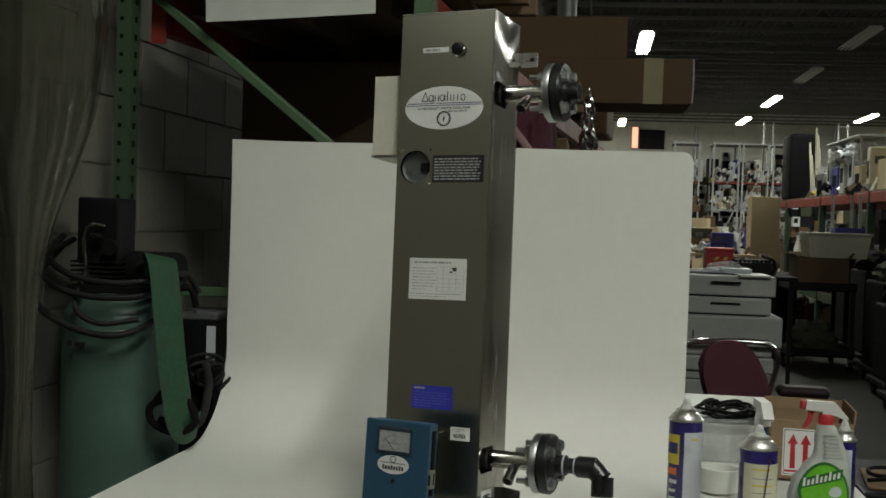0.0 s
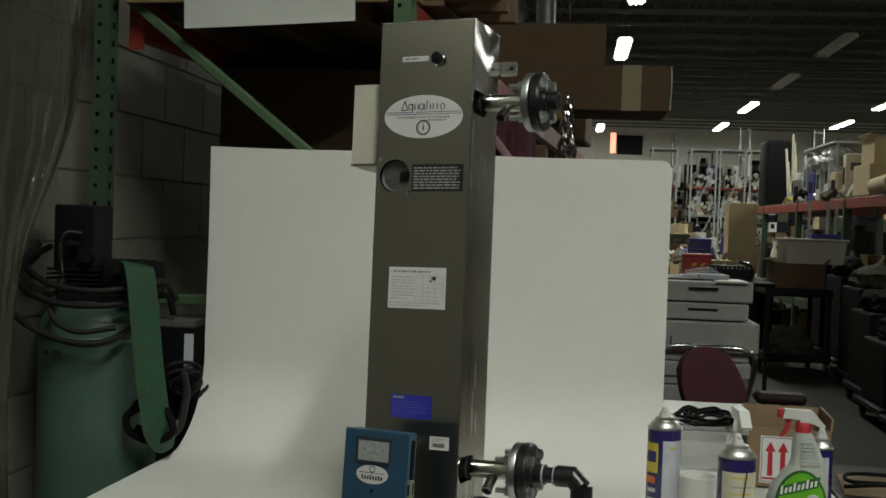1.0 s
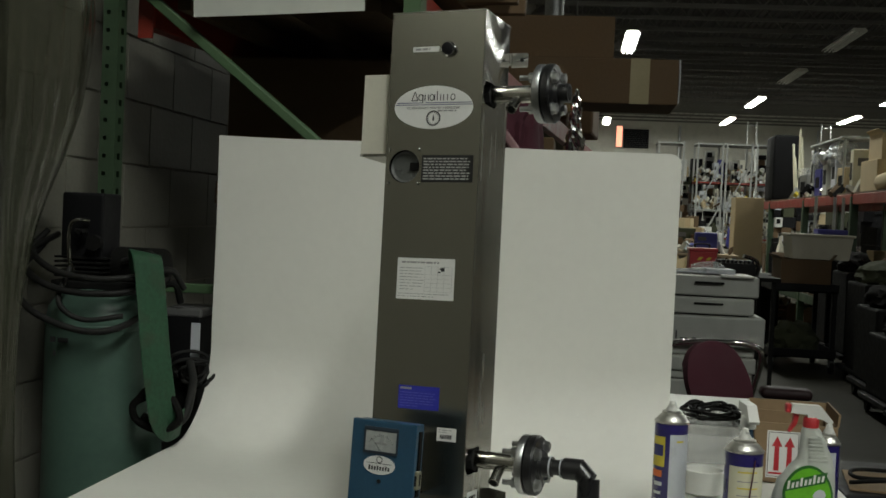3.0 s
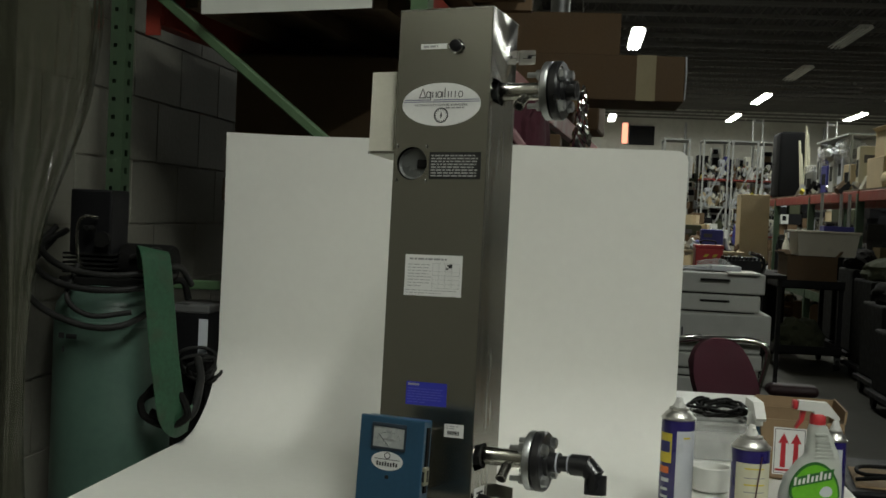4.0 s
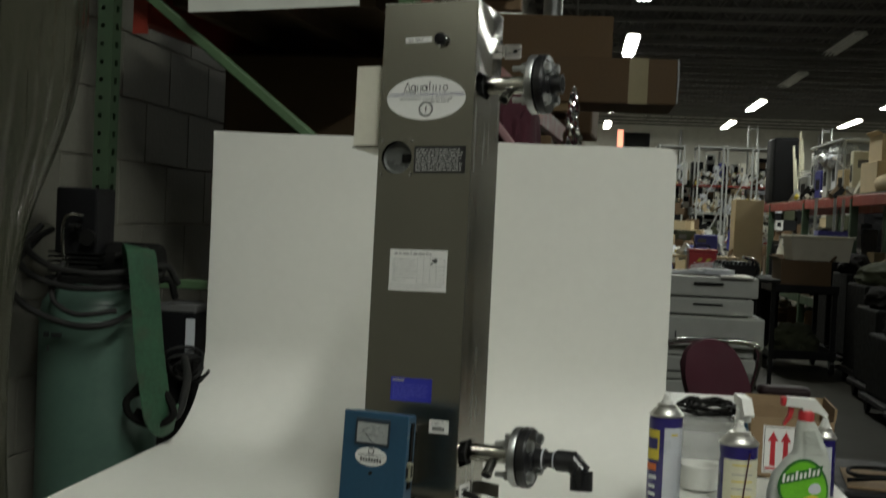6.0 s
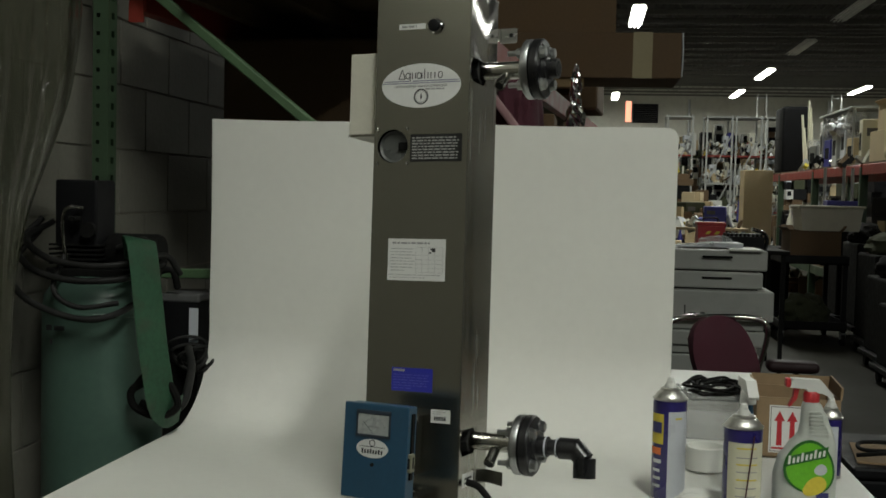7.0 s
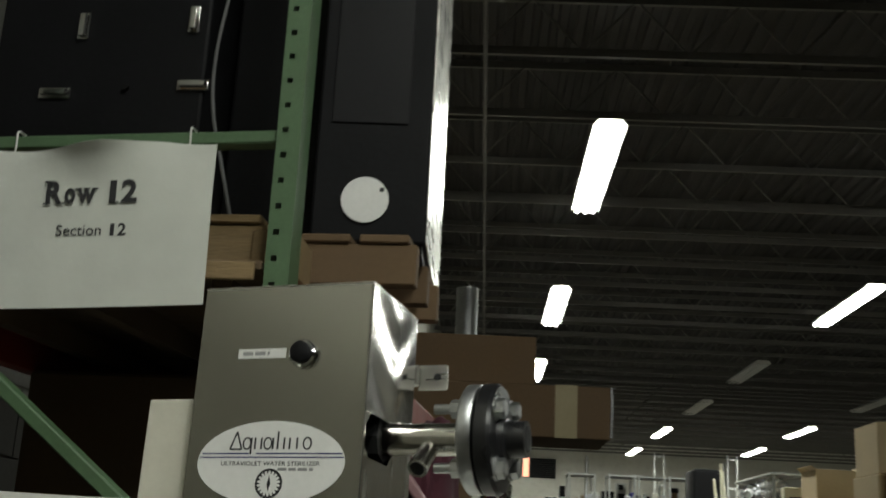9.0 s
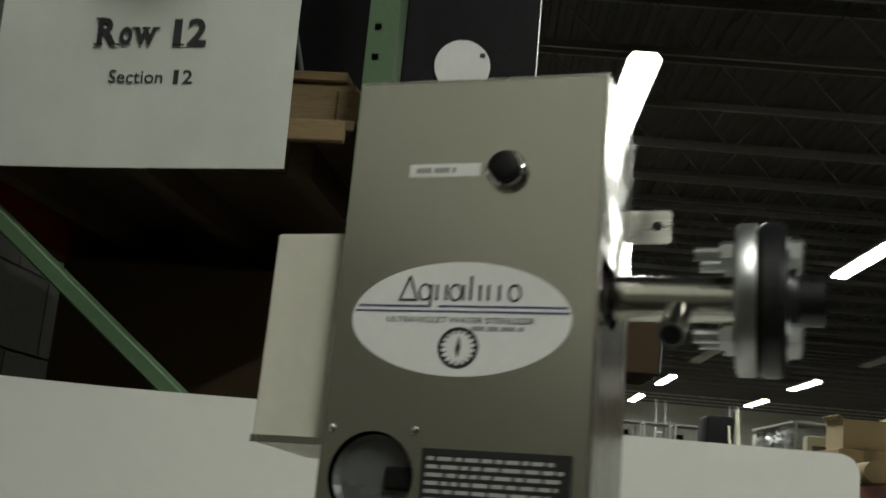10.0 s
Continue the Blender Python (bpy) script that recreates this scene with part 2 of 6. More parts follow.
def box(x0, x1, y0, y1, z0, z1, bevel=0.0, seg=2):
    bm = bmesh.new()
    bmesh.ops.create_cube(bm, size=1)
    bmesh.ops.transform(bm, matrix=Matrix.Translation(((x0 + x1) / 2, (y0 + y1) / 2, (z0 + z1) / 2)) @ Matrix.Diagonal((x1 - x0, y1 - y0, z1 - z0, 1)), verts=bm.verts)
    if bevel:
        bmesh.ops.bevel(bm, geom=bm.edges[:], offset=bevel, segments=seg, profile=0.5, affect="EDGES")
    return bm


def moved(bm, m):
    bmesh.ops.transform(bm, matrix=m, verts=bm.verts)
    return bm


def between(a, b):
    a, b = Vector(a), Vector(b)
    return Matrix.Translation((a + b) / 2) @ (b - a).to_track_quat("Z", "Y").to_matrix().to_4x4()


def rod(a, b, r, n=16, r2=None):
    bm = bmesh.new()
    bmesh.ops.create_cone(bm, cap_ends=True, segments=n, radius1=r, radius2=r if r2 is None else r2, depth=(Vector(b) - Vector(a)).length)
    return moved(bm, between(a, b))


def bar(a, b, w, h, bevel=0.0):
    d = (Vector(b) - Vector(a)).length
    return moved(box(-w / 2, w / 2, -h / 2, h / 2, -d / 2, d / 2, bevel, 1), between(a, b))


def lathe(profile, n=32, axis="Z"):
    bm = bmesh.new()
    rings = []
    for r, z in profile:
        if r < 1e-5:
            rings.append([bm.verts.new((0, 0, z))])
        else:
            rings.append([bm.verts.new((r * math.cos(2 * math.pi * k / n), r * math.sin(2 * math.pi * k / n), z)) for k in range(n)])
    for a, b in zip(rings, rings[1:]):
        for k in range(n):
            q = [a[k % len(a)], a[(k + 1) % len(a)], b[(k + 1) % len(b)], b[k % len(b)]]
            q = list(dict.fromkeys(q))
            if len(q) > 2:
                bm.faces.new(q)
    bmesh.ops.recalc_face_normals(bm, faces=bm.faces[:])
    if axis == "X":
        moved(bm, pose(0, 0, 0, 0, 90, 0))
    return bm


def smooth_path(points, n=8):
    p = [Vector(q) for q in points]
    p = [2 * p[0] - p[1]] + p + [2 * p[-1] - p[-2]]
    out = []
    for a, b, c, d in zip(p, p[1:], p[2:], p[3:]):
        for k in range(n):
            t = k / n
            out.append(0.5 * (2 * b + (c - a) * t + (2 * a - 5 * b + 4 * c - d) * t * t + (3 * b - a - 3 * c + d) * t**3))
    return out + [p[-2]]


def sweep(points, section, n=8, closed=True):
    """A section (list of 2D points) carried along a smooth path."""
    path = smooth_path(points, n)
    bm = bmesh.new()
    rings, up = [], None
    for k, q in enumerate(path):
        tan = (path[min(k + 1, len(path) - 1)] - path[max(k - 1, 0)]).normalized()
        if up is None:
            up = Vector((0, 0, 1)) if abs(tan.z) < 0.9 else Vector((0, 1, 0))
        side = tan.cross(up).normalized()
        up = side.cross(tan).normalized()
        rings.append([bm.verts.new(q + side * a + up * b) for a, b in section])
    m = len(section)
    for a, b in zip(rings, rings[1:]):
        for k in range(m if closed else m - 1):
            bm.faces.new((a[k], a[(k + 1) % m], b[(k + 1) % m], b[k]))
    if closed:
        bm.faces.new(rings[0][::-1])
        bm.faces.new(rings[-1])
    bmesh.ops.recalc_face_normals(bm, faces=bm.faces[:])
    return bm


def tube(points, r, n=8, sides=10):
    return sweep(points, [(r * math.cos(2 * math.pi * k / sides), r * math.sin(2 * math.pi * k / sides)) for k in range(sides)], n)


def slab(outline, y0, y1):
    """A flat outline (x, z) given a thickness from y0 to y1."""
    bm = bmesh.new()
    a = [bm.verts.new((x, y0, z)) for x, z in outline]
    b = [bm.verts.new((x, y1, z)) for x, z in outline]
    bm.faces.new(a)
    bm.faces.new(b[::-1])
    for k in range(len(a)):
        j = (k + 1) % len(a)
        bm.faces.new((a[k], b[k], b[j], a[j]))
    bmesh.ops.recalc_face_normals(bm, faces=bm.faces[:])
    return bm


def ellipse(cx, cz, rx, rz, n=48):
    return [(cx + rx * math.cos(2 * math.pi * k / n), cz + rz * math.sin(2 * math.pi * k / n)) for k in range(n)]


def words(text, size, width=None, bold=0.0):
    """The built-in font as a thin mesh, middle at the origin, in the plane of x and z, facing -y."""
    cu = bpy.data.curves.new("words", "FONT")
    cu.body, cu.size, cu.align_x, cu.align_y, cu.extrude, cu.resolution_u, cu.offset = text, size, "CENTER", "CENTER", 0.0002, 3, bold
    ob = new("words", cu)
    bpy.context.view_layer.update()
    me = bpy.data.meshes.new_from_object(ob.evaluated_get(bpy.context.evaluated_depsgraph_get()))
    bpy.data.objects.remove(ob)
    bm = bmesh.new()
    bm.from_mesh(me)
    bpy.data.meshes.remove(me)
    xs = [v.co.x for v in bm.verts]
    if width and xs:
        bmesh.ops.scale(bm, vec=(width / (max(xs) - min(xs)), 1, 1), verts=bm.verts)
    return moved(bm, pose(0, 0, 0, 90))


def bars(rows, y, t=0.0002):
    """Plain bars for writing that cannot be read: x0, x1, z0, z1 each."""
    return join(*[box(x0, x1, y - t, y, z0, z1) for x0, x1, z0, z1 in rows])


def scribble(x0, x1, z0, z1, lines, y, seed, fill=0.5):
    """Lines of short bars, as unreadable print."""
    rng = random.Random(seed)
    step = (z1 - z0) / lines
    rows = []
    for k in range(lines):
        x = x0
        zc = z1 - (k + 0.5) * step
        end = x1 - rng.random() * (x1 - x0) * (0.5 if k == lines - 1 else 0.12)
        while x < end - 0.002:
            w = min(rng.uniform(0.004, 0.014), end - x)
            rows.append((x, x + w, zc - step * fill / 2, zc + step * fill / 2))
            x += w + 0.0022
    return bars(rows, y)


# ---- the building ----
WALL_X, FAR_Y, NEAR_Y, RIGHT_X, ROOF_Z = -1.12, 57.0, -16.0, 20.0, 7.3
single("floor", box(WALL_X - 0.2, RIGHT_X, NEAR_Y, FAR_Y, -0.2, 0.0), "floor", pose(0, 0, 0), "worn grey sealed concrete warehouse floor with stains", "floor", kind="structure")
single("ceiling", box(WALL_X - 0.2, RIGHT_X, NEAR_Y, FAR_Y, ROOF_Z, ROOF_Z + 0.2), "deck", pose(0, 0, 0), "dark painted corrugated steel roof deck over bar joists", "ceiling", kind="structure")
wall_west = single("wall_west", box(WALL_X - 0.22, WALL_X - 0.004, NEAR_Y, FAR_Y, 0, ROOF_Z), "mortar", pose(0, 0, 0), "pale painted concrete block wall with recessed mortar joints", "wall", kind="structure")
single("wall_north", box(WALL_X - 0.2, RIGHT_X, FAR_Y, FAR_Y + 0.2, 0, ROOF_Z), "block", pose(0, 0, 0), "pale painted concrete block end wall, far off", "wall", kind="structure")
# added, unseen: its dark colour dims the reflection low on the steel front
single("wall_south", box(WALL_X - 0.2, RIGHT_X, NEAR_Y - 0.2, NEAR_Y, 0, ROOF_Z), "south_dark", pose(0, 0, 0), "plain unseen wall closing the hall, kept dark for the steel's reflection", "wall", kind="structure")
single("wall_east", box(RIGHT_X, RIGHT_X + 0.2, NEAR_Y, FAR_Y, 0, ROOF_Z), "block", pose(0, 0, 0), "plain pale block wall closing the hall", "wall", kind="structure")


def deck_ribs():
    verts, faces = [], []
    x = WALL_X
    while x < RIGHT_X - 0.3:
        for x0, x1, z in ((x, x + 0.09, ROOF_Z - 0.04),):
            k = len(verts)
            for yy in (NEAR_Y, FAR_Y):
                verts += [(x0 - 0.02, yy, ROOF_Z), (x0, yy, z), (x1, yy, z), (x1 + 0.02, yy, ROOF_Z)]
            for j in range(3):
                faces.append((k + j, k + j + 1, k + 5 + j, k + 4 + j))
        x += 0.2
    me = bpy.data.meshes.new("roof_rib")
    me.from_pydata(verts, [], faces)
    me.materials.append(M["deck"])
    tagged(new("roof_ribs", me), "dark ribs of the corrugated steel roof deck", "roof deck", kind="structure")


deck_ribs()


def bar_joist(length):
    """One open-web joist along x, its bottom chord at z 0."""
    h = 0.62
    bms = [bar((0, 0, 0), (length, 0, 0), 0.05, 0.09), bar((0, 0, h), (length, 0, h), 0.05, 0.09)]
    n = int(length / 0.55)
    for k in range(n):
        x = k * length / n
        a, b = (x, 0, 0), (x + length / n, 0, h)
        if k % 2:
            a, b = (x, 0, h), (x + length / n, 0, 0)
        bms.append(rod(a, b, 0.013, 5))
    return join(*bms)


joist = single("bar_joist", bar_joist(RIGHT_X - WALL_X), "joist", pose(WALL_X, 2.0, 6.58), "dark painted open-web steel bar joist under the roof", "joist", "roof joists", "structure")
y = 3.7
while y < FAR_Y - 1:
    copy_thing(joist, pose(WALL_X, y, 6.58))
    y += 1.72
for y in (-1.2, -4.6, -8.0):
    copy_thing(joist, pose(WALL_X, y, 6.58))
for x, z in ((0.07, 6.5),):
    single("conduit", rod((x, -10, z), (x, FAR_Y, z), 0.022, 8), "joist", pose(0, 0, 0), "thin dark steel conduit running along under the joists", "pipe", kind="structure", smooth=True)


def ceiling_light(x, y, lit):
    t = thing("ceiling_light", pose(x, y, FIXTURE_Z), "white enamel industrial fluorescent fixture, " + ("lit" if lit else "switched off"), "ceiling light", "fluorescent fixtures")
    part("housing", join(slab([(-0.2, -0.02), (-0.14, 0.06), (0.14, 0.06), (0.2, -0.02), (0.19, -0.02), (0.13, 0.05), (-0.13, 0.05), (-0.19, -0.02)], -1.7, 1.7)), "fixture", t)
    for dx in (-0.11, 0.0, 0.11):
        part("tube", rod((dx, -1.66, -0.03), (dx, 1.66, -0.03), 0.022 if not lit else 0.034, 8), "tube" if lit else "white_plastic", t)
    for dy in (-1.2, 1.2):
        part("hanger", rod((0, dy, 0.05), (0, dy, 1.0), 0.006, 6), "joist", t)


for x, y in LIT:
    ceiling_light(x, y, True)
for x, y in UNLIT:
    ceiling_light(x, y, False)

# ---- table and paper sweep ----
TOP = 0.725
TABLE = thing("work_table", pose(0, 0, 0), "large white laminate work table with metal legs", "table")
part("tabletop", box(-0.70, 0.975, -1.07, 0.12, TOP - 0.035, TOP - 0.003, 0.006), "table", TABLE)
part("return_top", box(0.45, 1.0, 0.122, 1.21, TOP - 0.035, TOP - 0.003, 0.006), "table", TABLE)
for x, back in ((-0.66, 0.06), (0.92, 1.1)):
    for yy in (-1.0, back):
        part("leg", box(x - 0.025, x + 0.025, yy - 0.025, yy + 0.025, 0, TOP - 0.035, 0.003), "galvanised", TABLE)
    part("rail", box(x - 0.02, x + 0.02, -0.97, back - 0.03, TOP - 0.11, TOP - 0.037, 0.003), "galvanised", TABLE)
part("leg", box(0.475, 0.525, 1.075, 1.125, 0, TOP - 0.035, 0.003), "galvanised", TABLE)


PAPER_YAW, PAPER_W, PAPER_Y = -4.0, 1.243, 0.0


def paper_sweep():
    """Heavy white card that stands at the back, bends and runs forward over the table."""
    yaw, width, top, bend = PAPER_YAW, PAPER_W, 0.81, 0.24
    bm = bmesh.new()
    prof = [(0.0, top - k * (top - bend) / 10) for k in range(11)]
    prof += [(-bend + bend * math.cos(a), bend - bend * math.sin(a)) for a in (math.pi / 2 * k / 12 for k in range(1, 13))]
    prof += [(-bend - k * 0.1, 0.0) for k in range(1, 9)]
    round_r = 0.028
    cols = [k * (width - round_r) / 22 for k in range(23)] + [width - round_r + round_r * math.sin(math.pi / 2 * k / 8) for k in range(1, 9)]
    n = len(cols) - 1
    grid = []
    for i, (v, z) in enumerate(prof):
        row = []
        for u in cols:
            s = u / width
            zz = z
            if i == 0:
                into = max(0.0, u - (width - round_r))
                zz -= 0.012 * s + round_r - math.sqrt(max(0.0, round_r**2 - into**2)) + 0.0015 * math.sin(11 * s)
            wob = 0.004 * math.sin(7 * s + 0.4 * i) * (1 if z > bend else 0.0)
            shift = max(0.0, -v - 0.1) * 0.03
            row.append(bm.verts.new((u + shift, v + wob, zz)))
        grid.append(row)
    for a, b in zip(grid, grid[1:]):
        for j in range(n):
            bm.faces.new((a[j], a[j + 1], b[j + 1], b[j]))
    bmesh.ops.recalc_face_normals(bm, faces=bm.faces[:])
    g = bmesh.ops.solidify(bm, geom=bm.faces[:], thickness=0.0012)
    ob = single("paper_sweep", bm, "seamless", pose(-0.674, PAPER_Y, TOP + 0.0015, 0, 0, yaw), "white seamless paper backdrop curving down over the table", "backdrop", smooth=True)
    return ob


paper_sweep()

# ---- the water steriliser ----
W, D, H = 0.192, 0.145, 1.0
DEV = pose(-0.063, -0.824, 1.733, -4.19, -1.37, -15.11)
unit = thing("water_steriliser", DEV, "tall brushed stainless steel ultraviolet water steriliser with side flanges", "water steriliser")


def front_panel():
    """The front sheet with the round viewing hole cut through it."""
    cx, cz, r = 0.0395, -0.2985, 0.0315
    n = 40
    bm = bmesh.new()
    ring, outer = [], []
    x0, x1, z0, z1 = 0.0006, 0.0785, -0.345, -0.25
    for k in range(n):
        a = 2 * math.pi * k / n
        ring.append((cx + r * math.cos(a), cz + r * math.sin(a)))
        c, s = math.cos(a), math.sin(a)
        f = min(((x1 - cx) / c) if c > 1e-9 else ((x0 - cx) / c if c < -1e-9 else 9), ((z1 - cz) / s) if s > 1e-9 else ((z0 - cz) / s if s < -1e-9 else 9))
        outer.append((cx + c * f, cz + s * f))
    for qx, qz in ((x0, z0), (x0, z1), (x1, z0), (x1, z1)):
        near = min(range(n), key=lambda k: (outer[k][0] - qx) ** 2 + (outer[k][1] - qz) ** 2)
        outer[near] = (qx, qz)
    for yy, flip in ((0.0, False), (0.0015, True)):
        a = [bm.verts.new((x, yy, z)) for x, z in ring]
        b = [bm.verts.new((x, yy, z)) for x, z in outer]
        for k in range(n):
            j = (k + 1) % n
            bm.faces.new((a[k], a[j], b[j], b[k]))
        if not flip:
            first = a
        else:
            for k in range(n):
                j = (k + 1) % n
                bm.faces.new((first[k], first[j], a[j], a[k]))
    out = [box(0.0006, W - 0.0006, 0, 0.0015, z1, -0.002), box(0.0006, W - 0.0006, 0, 0.0015, -H, z0), box(x1, W - 0.0006, 0, 0.0015, z0, z1)]
    return join(bm, *out)


part("front_panel", front_panel(), "steel", unit, "brushed stainless front sheet")
part("port_backing", moved(lathe([(0.033, 0.0), (0.0385, 0.0), (0.0385, 0.001), (0.033, 0.001)], 40), pose(0.0395, 0.0028, -0.2985, 90)), "steel", unit)
part("top_cap", box(-0.0004, W + 0.0004, -0.0004, D + 0.001, -0.0019, 0.0, 0.0008), "bright_sheet", unit, "folded top sheet with a bright edge")
part("left_panel", box(0, 0.0015, 0.002, D, -H, -0.002), "steel_side", unit)
part("back_panel", box(0.0015, W - 0.0015, D - 0.0015, D, -H, -0.002), "steel_side", unit)
part("base_plate", box(0.002, W - 0.002, 0.002, D - 0.002, -H, -H + 0.002), "steel_side", unit)


def bowed_sheet():
    """The polished upper side sheet, slightly buckled so that it throws wavy reflections."""
    bm = bmesh.new()
    ny, nz = 10, 24
    rows = []
    for i in range(nz + 1):
        z = -0.002 - 0.132 * i / nz
        rows.append([bm.verts.new((W + 0.003 * (1 - abs(2 * j / ny - 1)) + 0.0014 * math.sin(math.pi * j / ny) * math.sin(3.4 * math.pi * (i / nz + 0.4 * abs(2 * j / ny - 1))), 0.0015 + (D - 0.003) * j / ny, z)) for j in range(ny + 1)])
    for a, b in zip(rows, rows[1:]):
        for j in range(ny):
            bm.faces.new((a[j], a[j + 1], b[j + 1], b[j]))
    bmesh.ops.recalc_face_normals(bm, faces=bm.faces[:])
    bmesh.ops.solidify(bm, geom=bm.faces[:], thickness=0.0012)
    return bm


part("upper_side_sheet", bowed_sheet(), "polished", unit, "polished mirror-like upper side sheet", smooth=True)


def side_with_holes():
    """The right side below the cap, with a window left open round each pipe."""
    out = []
    ya, yb = 0.005, 0.086
    cuts = ((-0.178, -0.134), (-0.872, -0.824))
    for z0, z1, y0, y1 in ((-0.824, -0.178, 0.0015, D), (-H, -0.872, 0.0015, D), *[(a, b, 0.0015, ya) for a, b in cuts], *[(a, b, yb, D) for a, b in cuts]):
        out.append(box(W - 0.0015, W, y0, y1, z0, z1))
    for a, b in cuts:
        for yy, d in ((ya, 0.013), (yb, -0.013)):
            for zz, e in ((a, 0.013), (b, -0.013)):
                tri = bmesh.new()
                tri.faces.new([tri.verts.new((W - 0.0005, yy, zz)), tri.verts.new((W - 0.0005, yy + d, zz)), tri.verts.new((W - 0.0005, yy, zz + e))])
                out.append(tri)
    return join(*out)


part("side_panel", side_with_holes(), "steel_side", unit, "dull stainless side sheet with pipe cut-outs")
part("lamp_chamber", rod((0.1, 0.073, -0.03), (0.1, 0.073, -0.97), 0.055, 24), "black_hole", unit, "dark inner chamber seen through the openings")
part("corner_fold", rod((W - 0.0012, 0.0013, -0.002), (W - 0.0012, 0.0013, -H), 0.0017, 12), "steel_side", unit, smooth=True)
# viewing hole, screws, button, tab brackets
part("viewing_port", join(rod((0.0395, 0.012, -0.2985), (0.0395, 0.03, -0.2985), 0.0335, 28), box(0.048, 0.072, 0.006, 0.012, -0.306, -0.290, 0.002)), "rubber", unit, "round dark viewing port with a cross bar")
part("port_glass", moved(lathe([(0.0, 0.0), (0.026, 0.0), (0.03, 0.004)], 28), pose(0.0395, 0.011, -0.2985, 90)), "port", unit)
for x, z in ((0.0075, -0.266), (0.0685, -0.2655), (0.0695, -0.331), (0.008, -0.3305)):
    part("screw", moved(lathe([(0.0, 0.0025), (0.002, 0.0023), (0.0034, 0.001), (0.0036, 0.0)], 12), pose(x, 0, z, 90)), "chrome", unit, smooth=True)
button = part("push_button", moved(lathe([(0.0, 0.0), (0.0145, 0.0), (0.0145, 0.007), (0.0125, 0.009), (0.0115, 0.009), (0.0115, 0.0)], 28), pose(0.1215, 0, -0.0755, 90)), "chrome", unit, "chrome ring round a black button", smooth=True)
part("cap", moved(lathe([(0.0, 0.0145), (0.009, 0.0145), (0.0112, 0.013), (0.0112, 0.0)], 28), pose(0.1215, 0, -0.0755, 90)), "black_plastic", button, smooth=True)
bracket = part("upper_bracket", slab([(W - 0.004, -0.076), (W + 0.028, -0.076), (W + 0.030, -0.074), (W + 0.030, -0.049), (W + 0.028, -0.047), (W - 0.004, -0.047)], D + 0.0265, D + 0.029), "bright_sheet", unit, "flat mounting tab with a hole")
part("tab_spacer", box(W - 0.012, W - 0.002, D + 0.0005, D + 0.0262, -0.072, -0.051), "steel_side", bracket)
part("bolt_hole", rod((W + 0.018, D + 0.0258, -0.061), (W + 0.018, D + 0.0264, -0.061), 0.0042, 14), "black_hole", bracket)
part("lower_bracket", slab([(W - 0.02, -0.935), (W + 0.034, -0.943), (W + 0.034, -0.917), (W - 0.02, -0.910)], D + 0.0005, D + 0.003), "steel_side", unit, "flat mounting tab")
part("foot", box(0.01, W - 0.01, -0.0, 0.012, -H - 0.008, -H, 0.001), "steel_side", unit)

# labels on the front
oval = part("oval_nameplate", slab(ellipse(0.0943, -0.1855, 0.0805, 0.0415), -0.0008, 0.0002), "label_white", unit, "white oval nameplate with dark print")


def outline_shape(points, stroke):
    """A closed flat ring of the given stroke, as a plain sign shape."""
    out = []
    for (xa, za), (xb, zb) in zip(points, points[1:] + points[:1]):
        out.append(bar((xa, -0.001, za), (xb, -0.001, zb), 0.0003, stroke))
    return join(*out)


# the maker's mark as a row of plain shapes: a triangle, rings and upright strokes
MARK_Z = -0.1725
part("brand_shape", outline_shape([(0.0490, MARK_Z), (0.0555, MARK_Z + 0.0175), (0.0620, MARK_Z)], 0.0017), "ink", oval)
for cx in (0.0675, 0.0905):
    part("brand_shape", outline_shape(ellipse(cx, MARK_Z + 0.0058, 0.0042, 0.0058, 18), 0.0016), "ink", oval)
part("brand_shape", outline_shape(ellipse(0.1335, MARK_Z + 0.0058, 0.0042, 0.0058, 18), 0.0016), "ink", oval)
for x0, z0, z1 in ((0.0712, MARK_Z - 0.005, MARK_Z + 0.0115), (0.0755, MARK_Z, MARK_Z + 0.0115), (0.0825, MARK_Z, MARK_Z + 0.0115), (0.0952, MARK_Z, MARK_Z + 0.0115), (0.1005, MARK_Z, MARK_Z + 0.018), (0.1075, MARK_Z, MARK_Z + 0.0115), (0.1135, MARK_Z, MARK_Z + 0.0115), (0.1215, MARK_Z, MARK_Z + 0.0115)):
    part("brand_stroke", box(x0, x0 + 0.0019, -0.0012, -0.0009, z0, z1), "ink", oval)
part("upper_rule", bars([(0.0185, 0.0705, -0.1775, -0.1762), (0.0785, 0.1715, -0.1775, -0.1762)], -0.0009), "ink_blue", oval)
part("lower_rule", bars([(0.016, 0.1735, -0.1812, -0.18)], -0.0009), "ink_blue", oval)
part("lettering", moved(words("ULTRAVIOLET WATER STERILIZER", 0.006, 0.108), Matrix.Translation((0.0945, -0.0009, -0.187))), "ink", oval)
part("small_print", scribble(0.104, 0.147, -0.1945, -0.1905, 1, -0.0009, 3, 0.7), "ink_grey", oval)


